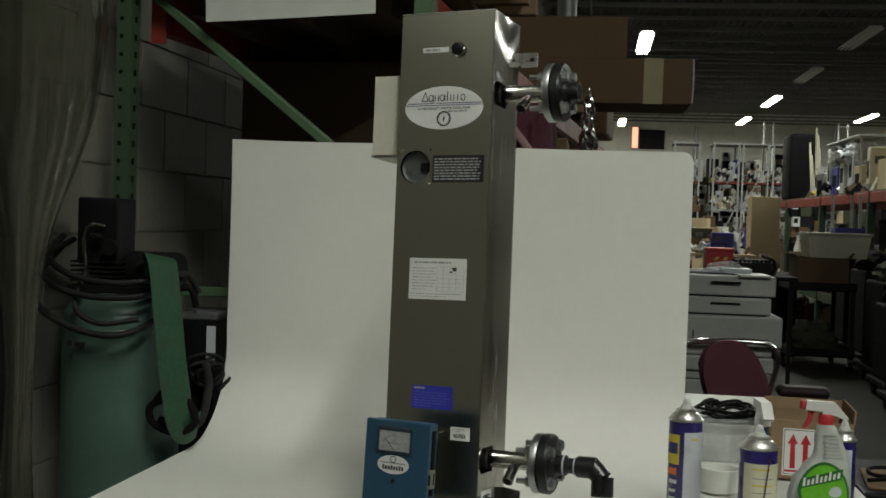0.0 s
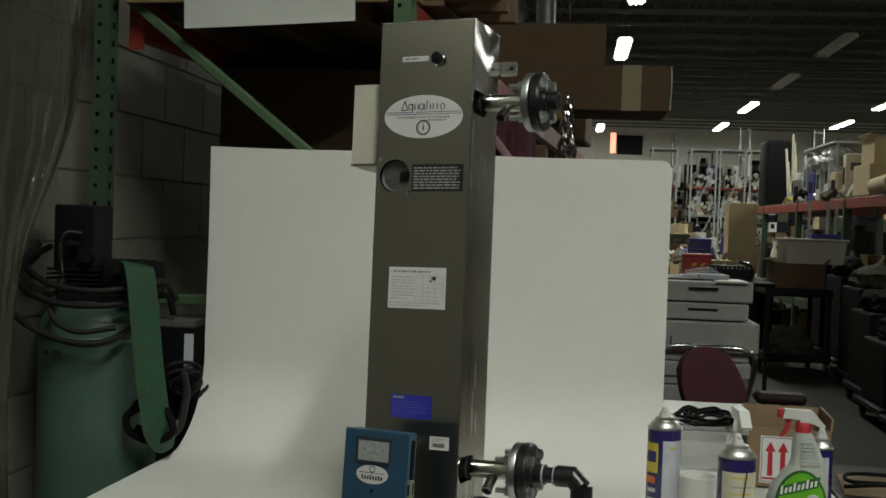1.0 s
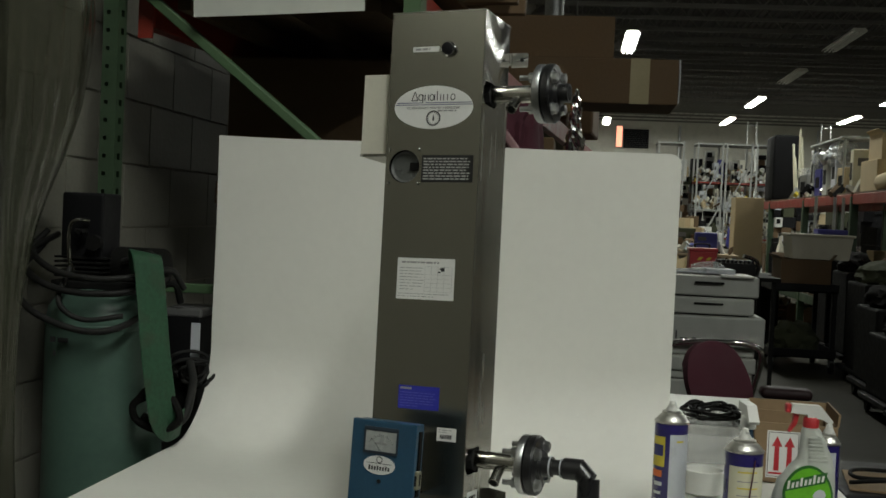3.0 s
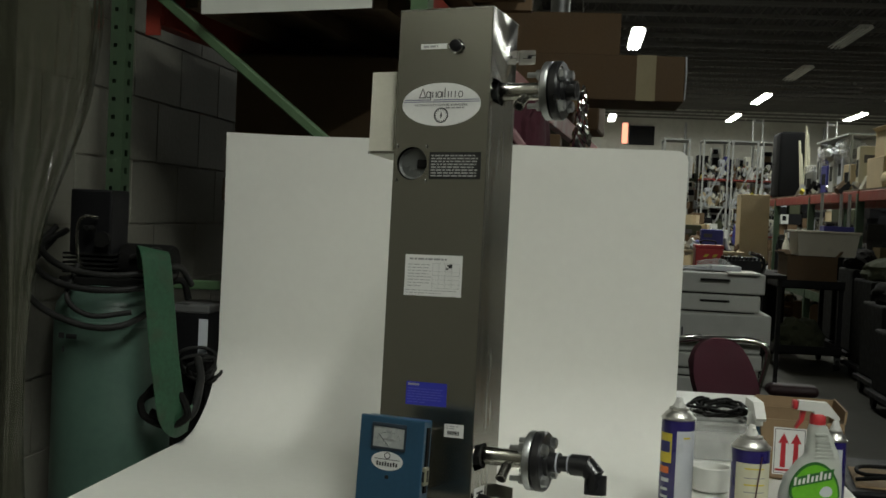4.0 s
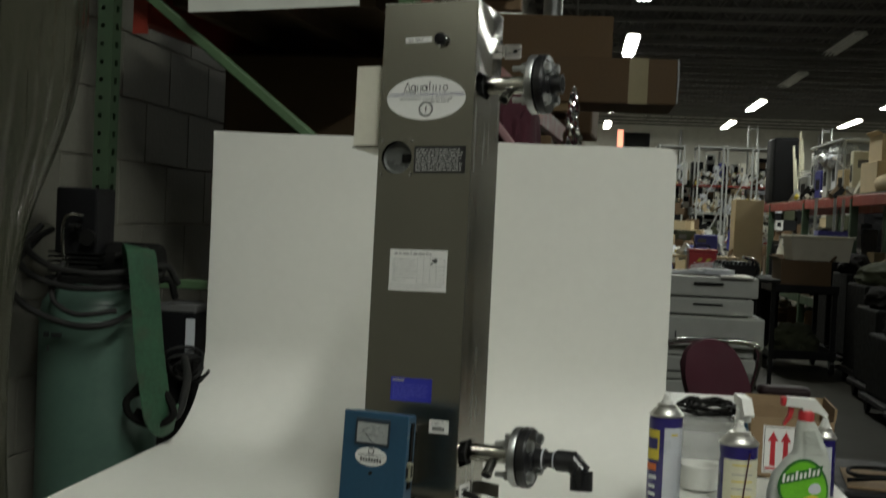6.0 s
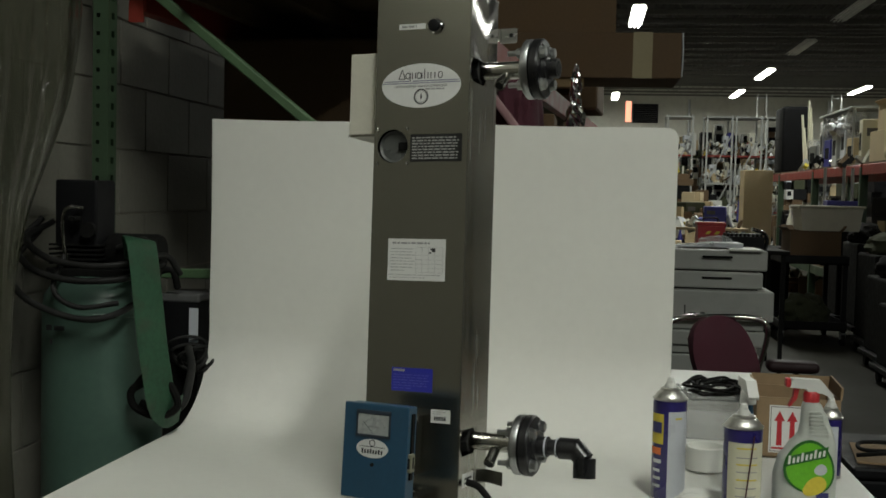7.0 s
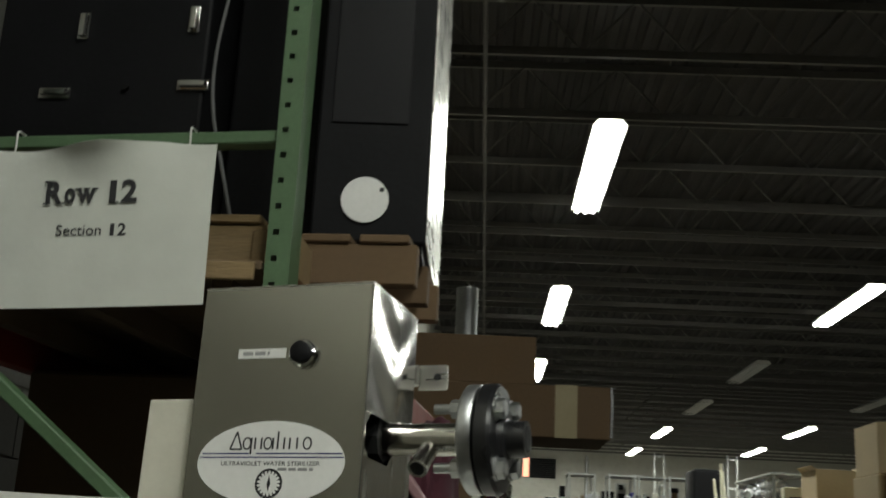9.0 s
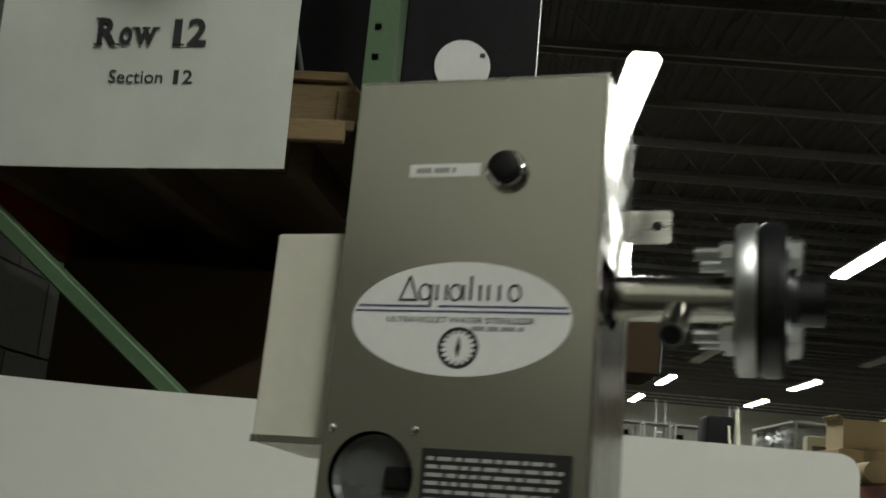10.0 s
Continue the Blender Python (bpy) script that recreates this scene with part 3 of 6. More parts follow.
def sun_wheel():
    ring = []
    for k in range(40):
        a = 2 * math.pi * k / 40
        ring.append((math.cos(a), math.sin(a)))
    bm = bmesh.new()
    o = [bm.verts.new((0.0148 * c, 0, 0.0148 * s)) for c, s in ring]
    i = [bm.verts.new((0.0125 * c, 0, 0.0125 * s)) for c, s in ring]
    for k in range(40):
        j = (k + 1) % 40
        bm.faces.new((o[k], o[j], i[j], i[k]))
    out = [bm]
    for k in range(18):
        a = 2 * math.pi * k / 18
        t = bmesh.new()
        t.faces.new([t.verts.new((0.0128 * math.cos(a + d), 0, 0.0128 * math.sin(a + d))) for d in (-0.1, 0.1)] + [t.verts.new((0.0092 * math.cos(a), 0, 0.0092 * math.sin(a)))])
        out.append(t)
    t = bmesh.new()
    t.faces.new([t.verts.new(p) for p in ((0, 0, 0.0085), (0.002, 0, 0), (0, 0, -0.0075), (-0.002, 0, -0.001))])
    out.append(t)
    b = join(*out)
    bmesh.ops.recalc_face_normals(b, faces=b.faces[:])
    return moved(b, Matrix.Translation((0.0955, -0.0011, -0.2065)))


part("emblem", sun_wheel(), "ink", oval)
strip = part("strip_label", box(0.0465, 0.1005, -0.0006, 0.0002, -0.0785, -0.0685), "label_white", unit, "thin white strip label")
part("print", scribble(0.052, 0.096, -0.076, -0.071, 1, -0.0007, 5, 0.8), "ink_grey", strip)
warn = part("warning_plate", box(0.0765, 0.1805, -0.0008, 0.0002, -0.3285, -0.277), "label_black", unit, "black warning plate with rows of white print")
part("print", scribble(0.08, 0.176, -0.325, -0.281, 8, -0.0009, 7, 0.48), "ink_pale", warn)
data = part("data_label", box(0.037, 0.154, -0.0006, 0.0002, -0.551, -0.473), "label_white", unit, "white data label with faint print and grid")
part("heading", scribble(0.046, 0.145, -0.485, -0.477, 1, -0.0007, 9, 0.45), "ink_grey", data)
part("print", scribble(0.043, 0.092, -0.535, -0.489, 8, -0.0007, 11, 0.22), "ink_grey", data)
part("print", scribble(0.04, 0.15, -0.548, -0.538, 2, -0.0007, 12, 0.22), "ink_grey", data)
for x in (0.094, 0.107, 0.12, 0.133, 0.149):
    part("grid_line", box(x, x + 0.0004, -0.0009, -0.0007, -0.536, -0.489), "ink_grey", data)
for z in (-0.536, -0.528, -0.52, -0.512, -0.504, -0.489):
    part("grid_line", box(0.094, 0.149, -0.0009, -0.0007, z, z + 0.0004), "ink_grey", data)
part("stamp", bars([(0.121, 0.126, -0.5, -0.497), (0.127, 0.134, -0.497, -0.49), (0.124, 0.13, -0.494, -0.491)], -0.0009), "ink", data)
notice = part("blue_notice", box(0.0525, 0.1355, -0.0006, 0.0002, -0.757, -0.7135), "label_blue", unit, "blue notice label with paler print")
part("heading", bars([(0.056, 0.079, -0.7205, -0.7165)], -0.0007), "ink_pale", notice)
part("print", scribble(0.056, 0.13, -0.754, -0.724, 6, -0.0007, 13, 0.35), "ink_paleblue", notice)
code = part("barcode_label", box(0.1343, 0.1728, -0.0006, 0.0002, -0.8115, -0.787), "label_white", unit, "small white barcode label")
part("print", scribble(0.138, 0.169, -0.797, -0.789, 2, -0.0007, 15, 0.35), "ink_grey", code)
part("barcode", bars([(0.141 + 0.0017 * k, 0.1419 + 0.0017 * k + (0.0005 if k % 3 == 0 else 0), -0.807, -0.7995) for k in range(14)], -0.0007), "ink", code)
lower_notice = part("blue_notice", box(0.079, 0.127, -0.0006, 0.0002, -0.982, -0.949), "label_blue", unit)
part("print", scribble(0.082, 0.123, -0.978, -0.953, 5, -0.0007, 17, 0.35), "ink_paleblue", lower_notice)
side_plate = part("side_plate", box(W - 0.0002, W + 0.0008, 0.02, 0.075, -0.93, -0.905), "label_white", unit)
part("print", join(*[box(W + 0.0008, W + 0.0011, 0.03, 0.065, z, z + 0.004) for z in (-0.925, -0.917)]), "ink", side_plate)
# ballast box on the other side
ballast = part("ballast_box", box(-0.064, -0.002, 0.02, 0.125, -0.2765, -0.1155, 0.0015), "beige", unit, "pale beige enamelled electrical box")
part("lid_seam", box(-0.0645, -0.0015, 0.019, 0.021, -0.277, -0.2715), "steel_side", ballast)


def flange_set(zc, elbow):
    """A pipe stub with drain nipple, steel flange, black companion flange and bolts, along x."""
    yc, xf = 0.07, 0.2805
    pipe = part("pipe", rod((0.15, yc, zc), (xf + 0.004, yc, zc), 0.0168, 28), "pipe", unit, "turned stainless pipe stub", smooth=True)
    part("collar", rod((0.17, yc, zc), (0.1885, yc, zc), 0.024, 8), "black_hole", pipe)
    part("nipple", join(rod((0.241, yc, zc - 0.004), (0.2385, yc - 0.036, zc - 0.034), 0.0098, 20), rod((0.2387, yc - 0.033, zc - 0.0315), (0.2384, yc - 0.037, zc - 0.035), 0.0105, 20)), "pipe", pipe, smooth=True)
    part("nipple_bore", rod((0.2385, yc - 0.0355, zc - 0.0336), (0.2383, yc - 0.0374, zc - 0.0353), 0.0074, 16), "black_hole", pipe)
    steel = part("steel_flange", moved(lathe([(0.0, 0.0), (0.053, 0.0), (0.0555, 0.002), (0.0555, 0.013), (0.0545, 0.0145), (0.0, 0.0145)], 48, "X"), Matrix.Translation((xf, yc, zc))), "galvanised", unit, "round galvanised steel flange", smooth=True)
    part("gasket", rod((xf + 0.0145, yc, zc), (xf + 0.017, yc, zc), 0.051, 40), "rubber", steel)
    pvc = part("black_flange", moved(lathe([(0.0, 0.0), (0.054, 0.0), (0.056, 0.002), (0.056, 0.014), (0.053, 0.0175), (0.032, 0.0185), (0.028, 0.024), (0.0, 0.024)], 48, "X"), Matrix.Translation((xf + 0.017, yc, zc))), "black_pvc", unit, "black plastic companion flange", smooth=True)
    for k in range(4):
        a = radians(45 + 90 * k + 8)
        py, pz = yc + 0.041 * math.cos(a), zc + 0.041 * math.sin(a)
        part("bolt", join(rod((xf - 0.028, py, pz), (xf + 0.03, py, pz), 0.0052, 12), moved(lathe([(0, -0.004), (0.0098, -0.004), (0.0098, 0.005), (0, 0.005)], 6, "X"), Matrix.Translation((xf - 0.006, py, pz))),
                          moved(lathe([(0, 0), (0.0125, 0), (0.0125, 0.002), (0, 0.002)], 16, "X"), Matrix.Translation((xf + 0.0345, py, pz))), moved(lathe([(0, 0), (0.0105, 0), (0.0105, 0.0075), (0.008, 0.009), (0, 0.009)], 6, "X"), Matrix.Translation((xf + 0.0365, py, pz)))), "galvanised", unit)
    x = xf + 0.038
    neck = part("union", moved(lathe([(0.0, 0.0), (0.021, 0.0), (0.021, 0.003), (0.0185, 0.004), (0.0185, 0.022), (0.0, 0.022)], 32, "X"), Matrix.Translation((x, yc, zc))), "black_pvc", unit, "black threaded union", smooth=True)
    if not elbow:
        part("bore", rod((x + 0.0215, yc, zc), (x + 0.0225, yc, zc), 0.0135, 24), "black_hole", neck)
        return
    part("seal_ring", moved(lathe([(0.0172, 0.0), (0.0195, 0.0), (0.0195, 0.003), (0.0172, 0.003)], 32, "X"), Matrix.Translation((x + 0.017, yc, zc))), "label_silver", neck)
    part("nipple", rod((x + 0.017, yc, zc), (x + 0.042, yc, zc), 0.0145, 24), "black_pvc", neck, smooth=True)
    part("seal_ring", moved(lathe([(0.015, 0.0), (0.0175, 0.0), (0.0175, 0.002), (0.015, 0.002)], 32, "X"), Matrix.Translation((x + 0.038, yc, zc))), "label_silver", neck)
    part("elbow", join(rod((x + 0.044, yc, zc), (x + 0.078, yc, zc), 0.0198, 28), rod((x + 0.07, yc, zc + 0.003), (x + 0.092, yc - 0.005, zc - 0.018), 0.0185, 24), rod((x + 0.0915, yc - 0.005, zc - 0.014), (x + 0.0925, yc - 0.008, zc - 0.049), 0.0205, 28)), "black_pvc", neck, "black plastic pipe elbow", smooth=True)


flange_set(-0.151, False)
flange_set(-0.848, True)

# ---- meter in front of its foot ----
meter = thing("intensity_meter", DEV @ pose(0.026, -0.13, -0.985, 0, 1.5, 0), "blue enamelled meter box with an analogue dial", "meter")
MH = 0.2165
part("case", box(0, 0.118, 0.002, 0.034, 0.055, MH, 0.003), "meter_blue", meter)
door = part("door", box(-0.003, 0.121, -0.010, 0.001, 0.052, MH + 0.002, 0.002), "meter_blue", meter)
dial = part("dial", box(0.025, 0.085, -0.0115, -0.010, 0.165, 0.2005, 0.0005), "dial_face", door, "pale dial face under glass")
# the bezel's thicker dark top bar includes the shadow above the dial
part("bezel", join(box(0.022, 0.088, -0.0125, -0.0095, 0.2005, 0.2075, 0.001), box(0.022, 0.025, -0.0125, -0.0095, 0.163, 0.2005), box(0.085, 0.088, -0.0125, -0.0095, 0.163, 0.2005), box(0.022, 0.088, -0.0125, -0.0095, 0.161, 0.165)), "bezel_dark", door)


def scale_marks():
    out = []
    for k in range(15):
        a = radians(150 - 120 * k / 14)
        r0, r1 = 0.024, 0.0285 if k % 2 == 0 else 0.0265
        out.append(bar((0.055 + r0 * math.cos(a), -0.0117, 0.167 + r0 * math.sin(a)), (0.055 + r1 * math.cos(a), -0.0117, 0.167 + r1 * math.sin(a)), 0.0006, 0.0003))
    out.append(bar((0.055, -0.0118, 0.167), (0.036, -0.0118, 0.187), 0.0007, 0.0003))
    return join(*out)


part("scale", scale_marks(), "ink", door)
part("print", scribble(0.044, 0.068, 0.176, 0.182, 1, -0.0117, 21, 0.5), "ink_grey", door)
plate = part("oval_badge", slab(ellipse(0.0545, 0.141, 0.0305, 0.0165, 36), -0.0108, -0.0098), "label_white", door, "white oval badge")
part("badge_rule", bars([(0.03, 0.079, 0.1435, 0.1445)], -0.011), "ink", plate)
for k in range(8):
    part("brand_stroke", box(0.0345 + 0.0053 * k, 0.0378 + 0.0053 * k, -0.0112, -0.0109, 0.132, 0.1385 if k % 3 else 0.140), "ink", plate)
part("emblem", join(moved(lathe([(0.0045, 0), (0.006, 0)], 20), pose(0.0545, -0.011, 0.1505, 90))), "ink", plate)
part("lock", rod((0.056, -0.012, 0.113), (0.056, -0.009, 0.113), 0.0035, 14), "black_hole", door)
latch = part("latch", box(0.1185, 0.127, -0.004, 0.014, 0.105, 0.137, 0.002), "olive_metal", meter, "pale metal latch with a keyhole")
part("keyhole", join(box(0.127, 0.1277, 0.002, 0.008, 0.112, 0.132, 0.0003), box(0.1205, 0.125, -0.0048, -0.004, 0.112, 0.13, 0.0003)), "black_hole", latch)
part("hasp", box(0.118, 0.1215, 0.008, 0.02, 0.09, 0.205, 0.001), "rubber", meter)
for x in (0.045, 0.075):
    part("gland", join(rod((x, 0.018, 0.055), (x, 0.018, 0.043), 0.011, 8), rod((x, 0.018, 0.045), (x, 0.018, 0.032), 0.007, 12)), "galvanised", meter)
part("back_plate", box(0.01, 0.108, 0.075, 0.127, 0.0, 0.05, 0.002), "steel_side", meter, "steel plate the box is fixed to")
part("mount", box(0.03, 0.09, 0.034, 0.127, 0.08, 0.19, 0.002), "steel_side", meter)
single("sensor_cable", tube([(0.075, -0.10, -0.955), (0.076, -0.105, -0.99), (0.05, -0.14, -0.9935), (0.01, -0.17, -0.9935), (-0.06, -0.18, -0.991)], 0.0035, 8, 8), "rubber", DEV, "thin dark sensor cable lying on the paper", "cable", smooth=True)
single("power_cable", tube([(W - 0.002, 0.045, -0.922), (W + 0.025, 0.04, -0.928), (W + 0.052, 0.035, -0.955), (W + 0.058, 0.025, -0.985), (W + 0.06, -0.02, -1.001), (W + 0.05, -0.08, -0.997), (W + 0.02, -0.16, -0.992)], 0.0065, 8, 10), "rubber", DEV, "black rubber mains cable drooping to the paper", "cable", smooth=True)

# ---- the rack ----
RYAW = -4.6
RACK = pose(-0.156, 0.0, 0.0, 0, 0, RYAW)
RW = 0.866


def post_mesh(height, flip, d=0.07, side_slots=False):
    """A roll-formed post: front web with rows of square slots, and two flanges."""
    w, t, hole, pitch = 0.047, 0.0025, 0.0115, 0.0508
    z0, n = SLOT0, 0
    bms = []
    zs = []
    z = z0
    while z < height - 0.03:
        zs.append(z)
        z += pitch
    hx = -0.0075
    prev = 0.0
    for z in zs:
        bms.append(box(-w / 2, w / 2, 0, t, prev, z - hole / 2))
        bms.append(box(-w / 2, hx - hole / 2, 0, t, z - hole / 2, z + hole / 2))
        bms.append(box(hx + hole / 2, w / 2, 0, t, z - hole / 2, z + hole / 2))
        prev = z + hole / 2
    bms.append(box(-w / 2, w / 2, 0, t, prev, height))
    for sx in (-1, 1):
        x = sx * (w / 2 - t / 2)
        if side_slots and sx > 0:
            below = 0.0
            for z in zs:
                bms.append(box(x - t / 2, x + t / 2, t, d, below, z - 0.009))
                bms.append(box(x - t / 2, x + t / 2, t, d * 0.36, z - 0.009, z + 0.009))
                bms.append(box(x - t / 2, x + t / 2, d * 0.72, d, z - 0.009, z + 0.009))
                below = z + 0.009
            bms.append(box(x - t / 2, x + t / 2, t, d, below, height))
        else:
            bms.append(box(x - t / 2, x + t / 2, t, d, 0, height))
        bms.append(box(min(x, x - sx * 0.015), max(x, x - sx * 0.015), d - t, d, 0, height))
    bms.append(box(-0.06, 0.06, -0.02, 0.1, 0.0, 0.006))
    return join(*bms)


SLOT0 = 2.233 - 0.0508 * 42
RACK_H = 4.3
post = single("rack_post", post_mesh(RACK_H, False), "green", RACK, "green painted steel rack post with square slots", "rack post", "rack posts")
# same green post, coloured darker for the shade it stands in
left_post = single("rack_post", post_mesh(RACK_H, False, 0.05, True), "dimmed_green_paint", RACK @ pose(-RW - 0.008, 0, 0), "green painted steel rack post by the wall, its shade put into the colour", "rack post", "rack posts")
short = single("rack_post", post_mesh(1.95, False), "green", RACK @ pose(0, 2.45, 0), "green painted steel rack post, cut off at shelf height", "rack post", "rack posts")
for yy in (4.95, 7.4):
    copy_thing(short, RACK @ pose(0, yy, 0))
for yy in (2.45, 4.95, 7.4):
    copy_thing(short, RACK @ pose(-RW, yy, 0))


def brace(a, b, name="rack_brace"):
    a, b = RACK @ Vector(a), RACK @ Vector(b)
    single(name, bar(a, b, 0.04, 0.026, 0.003), "green", pose(0, 0, 0), "green painted steel brace of the rack's end frame", "rack brace", "rack braces")


brace((-RW, 0.035, 2.20), (0, 0.035, 2.226))
brace((-RW + 0.02, 0.035, 1.985), (-0.01, 0.035, 1.335))
brace((-RW, 0.035, 1.10), (0, 0.035, 1.12))
brace((-0.02, 0.035, 1.1), (-RW + 0.02, 0.035, 0.45))
brace((-RW, 0.035, 0.15), (0, 0.035, 0.15))


def rack_beam(x, y0, z, length=2.4):
    t = thing("rack_beam", RACK @ pose(x, y0, z), "orange painted steel rack beam with hooked end plates", "rack beam", "rack beams")
    part("beam", box(-0.025, 0.025, 0.07, 0.07 + length - 0.1, -0.055, 0.055, 0.004), "orange", t)
    for yy in (0.062, length - 0.032):
        part("end_plate", box(-0.026, 0.02, yy, yy + 0.006, -0.085, 0.06, 0.001), "orange", t)


for z in (1.9,):
    for y0 in (0.0, 2.45, 4.95):
        rack_beam(-RW + 0.07, y0, z)
        rack_beam(-0.012, y0 + 0.02, z)

# ---- on and in the rack ----
def R(x, y, z=0.0, rx=0, ry=0, rz=0):
    return RACK @ pose(x, y, z, rx, ry, rz)


DECK_Z = 1.957
for k, y0 in enumerate((0.002, 2.52, 5.0)):
    deck = thing("shelf_deck", R(-RW, y0, DECK_Z), "dark weathered plywood decking boards on the rack beams", "shelf deck", "rack decks")
    for j in range(9):
        part("board", box(0.03, RW - 0.03, j * 0.268, j * 0.268 + 0.26, 0.0, 0.018, 0.002, 1), "deck_wood", deck)
    for j in range(3):
        part("joist", box(0.16 + 0.28 * j, 0.2 + 0.28 * j, 0.07, 2.33, -0.06, -0.001), "deck_wood", deck)


def pallet(m, w, d, wood="wood"):
    """Stringers along x, so that a solid side faces the aisle's end."""
    t = thing("pallet", m, "worn wooden shipping pallet with nailed deck boards", "pallet", "pallets")
    for y in (0.0, d / 2 - 0.02, d - 0.04):
        part("stringer", box(0, w, y, y + 0.04, 0.018, 0.105, 0.003, 1), wood, t)
    n = max(2, int(w / 0.12))
    for k in range(n):
        x = k * w / n
        part("deck_board", box(x + 0.004, x + w / n - 0.016, -0.008, d + 0.004, 0.106, 0.124, 0.003, 1), wood, t)
        if k % 2 == 0:
            part("bottom_board", box(x, x + 0.09, 0, d, 0.0, 0.017, 0.003, 1), wood, t)


pallet(R(-0.03, 0.26, DECK_Z + 0.019), 0.25, 0.4, "card")
pallet(R(-0.82, 0.13, DECK_Z + 0.019), 0.76, 1.05)
part_board = single("wood_block", box(-0.09, 0.0, 0, 0.14, 0, 0.09, 0.003, 1), "wood", R(0.0, 0.12, DECK_Z + 0.02), "short offcut of rough timber on the decking", "timber")
front_board = single("timber_length", box(0, 0.76, 0, 0.012, 0, 0.034, 0.002, 1), "wood", R(-0.8, -0.013, DECK_Z - 0.022), "pale length of rough timber along the shelf's edge", "timber")


def flight_case(m, w, d, h, label):
    t = thing("equipment_case", m, label, "equipment case", "black cases")
    part("body", box(0, w, 0, d, 0, h, 0.008), "case_black", t)
    part("lid_rim", box(-0.003, w + 0.003, -0.003, d + 0.003, h * 0.62, h * 0.62 + 0.02, 0.002), "black_plastic", t)
    return t


case = flight_case(R(-0.86, 0.40, DECK_Z + 0.145), 0.53, 0.7, 1.25, "black equipment case with chrome latches on a pallet")


def latch(x, z, upright):
    l = part("latch", box(x - 0.04, x + 0.04, -0.006, 0, z - 0.014, z + 0.014, 0.003) if not upright else box(x - 0.014, x + 0.014, -0.006, 0, z - 0.035, z + 0.035, 0.003), "chrome", case, "chrome draw latch")
    part("lever", box(x - 0.034, x + 0.034, -0.016, -0.006, z - 0.008, z + 0.01, 0.004) if not upright else box(x - 0.009, x + 0.009, -0.016, -0.006, z - 0.03, z + 0.03, 0.004), "chrome", l)


latch(0.165, 0.375, False)
latch(0.54 - 0.035, 0.395, False)
latch(0.215, 0.55, True)
latch(0.49, 0.565, True)
part("knob", rod((0.34, -0.01, 0.39), (0.34, 0.0, 0.39), 0.008, 10), "rubber", case)
flight_case(R(-0.30, 0.52, DECK_Z + 0.145), 0.28, 0.6, 1.3, "plain black cabinet standing on a pallet behind the rack post")
single("hanging_cable", tube([(-0.215, 0.3, 3.2), (-0.24, 0.3, 2.8), (-0.27, 0.3, 2.55), (-0.265, 0.3, 2.4), (-0.23, 0.31, 2.25), (-0.2, 0.34, 2.11)], 0.0045, 8, 8), "dull_cable", R(0, 0, 0), "grey cable hanging in a bow over the cases", "cable", smooth=True)
cab = thing("tall_cabinet", pose(-0.155, 0.31, DECK_Z + 0.145, 0, 0, 0.5), "tall black cabinet with a polished metal side on a pallet", "cabinet")
part("body", box(0.0, 0.25, 0, 0.75, 0.0, 1.45, 0.006), "case_black", cab)
part("front_recess", join(box(0.03, 0.2, -0.004, 0.0, 0.27, 1.2, 0.002)), "black_plastic", cab)
part("side_sheet", box(0.251, 0.2535, 0.004, 0.745, 0.005, 1.44), "bright_sheet", cab, "polished aluminium side sheet")
part("base_runner", box(0.20, 0.243, 0.02, 0.73, -0.02, 0.0), "black_plastic", cab)
disc = part("round_sticker", moved(lathe([(0.0, 0.0008), (0.0515, 0.0008), (0.052, 0.0)], 40), pose(0.115, -0.0045, 0.093, 90)), "label_white", cab, "plain white round sticker")
part("blot", box(0.146, 0.156, -0.0062, -0.0052, 0.112, 0.121, 0.0004), "ink", disc)

sign = thing("row_sign", R(-0.365, -0.034, 2.025), "white paper sheet sign with printed row number, tied to the brace", "sign")


def sheet():
    bm = bmesh.new()
    w, z0, z1, n, m = 0.49, -0.165, 0.155, 26, 16
    rows = []
    for i in range(m + 1):
        s = i / m
        z = z0 + (z1 - z0) * s
        row = []
        for j in range(n + 1):
            u = j / n
            x = -w / 2 + w * u - 0.008 * s
            y = 0.006 * math.sin(3.1 * u + 0.6) * (1 - s)
            if s > 0.7:
                q = (s - 0.7) / 0.3
                y += -0.03 * q * q * math.exp(-((u - 0.56) / 0.17) ** 2) + 0.012 * q * math.sin(9 * u)
            row.append(bm.verts.new((x, y, z + 0.02 * u - 0.012 * (s > 0.999) * abs(math.sin(4 * u)))))
        rows.append(row)
    for a, b in zip(rows, rows[1:]):
        for j in range(n):
            bm.faces.new((a[j], a[j + 1], b[j + 1], b[j]))
    bmesh.ops.recalc_face_normals(bm, faces=bm.faces[:])
    bmesh.ops.solidify(bm, geom=bm.faces[:], thickness=0.0006)
    return bm


part("sheet", sheet(), "thin_paper", sign, smooth=True)


def glyph(c, x0, x1, z0, z1, feet, bold):
    """One character stretched to its box, with short slab serifs: each foot is (middle, height, length)."""
    bm = words(c, 0.05, None, bold)
    xs, zs = [v.co.x for v in bm.verts], [v.co.z for v in bm.verts]
    fx, fz = (x1 - x0) / (max(xs) - min(xs)), (z1 - z0) / (max(zs) - min(zs))
    for v in bm.verts:
        v.co.x, v.co.z = x0 + (v.co.x - min(xs)) * fx, z0 + (v.co.z - min(zs)) * fz
    out = [bm]
    for m, h, w in feet:
        cx, cz = x0 + m * (x1 - x0), z0 + h * (z1 - z0)
        out.append(box(cx - w / 2, cx + w / 2, -0.0002, 0.0002, cz - 0.0016, cz + 0.0016))
    return join(*out)


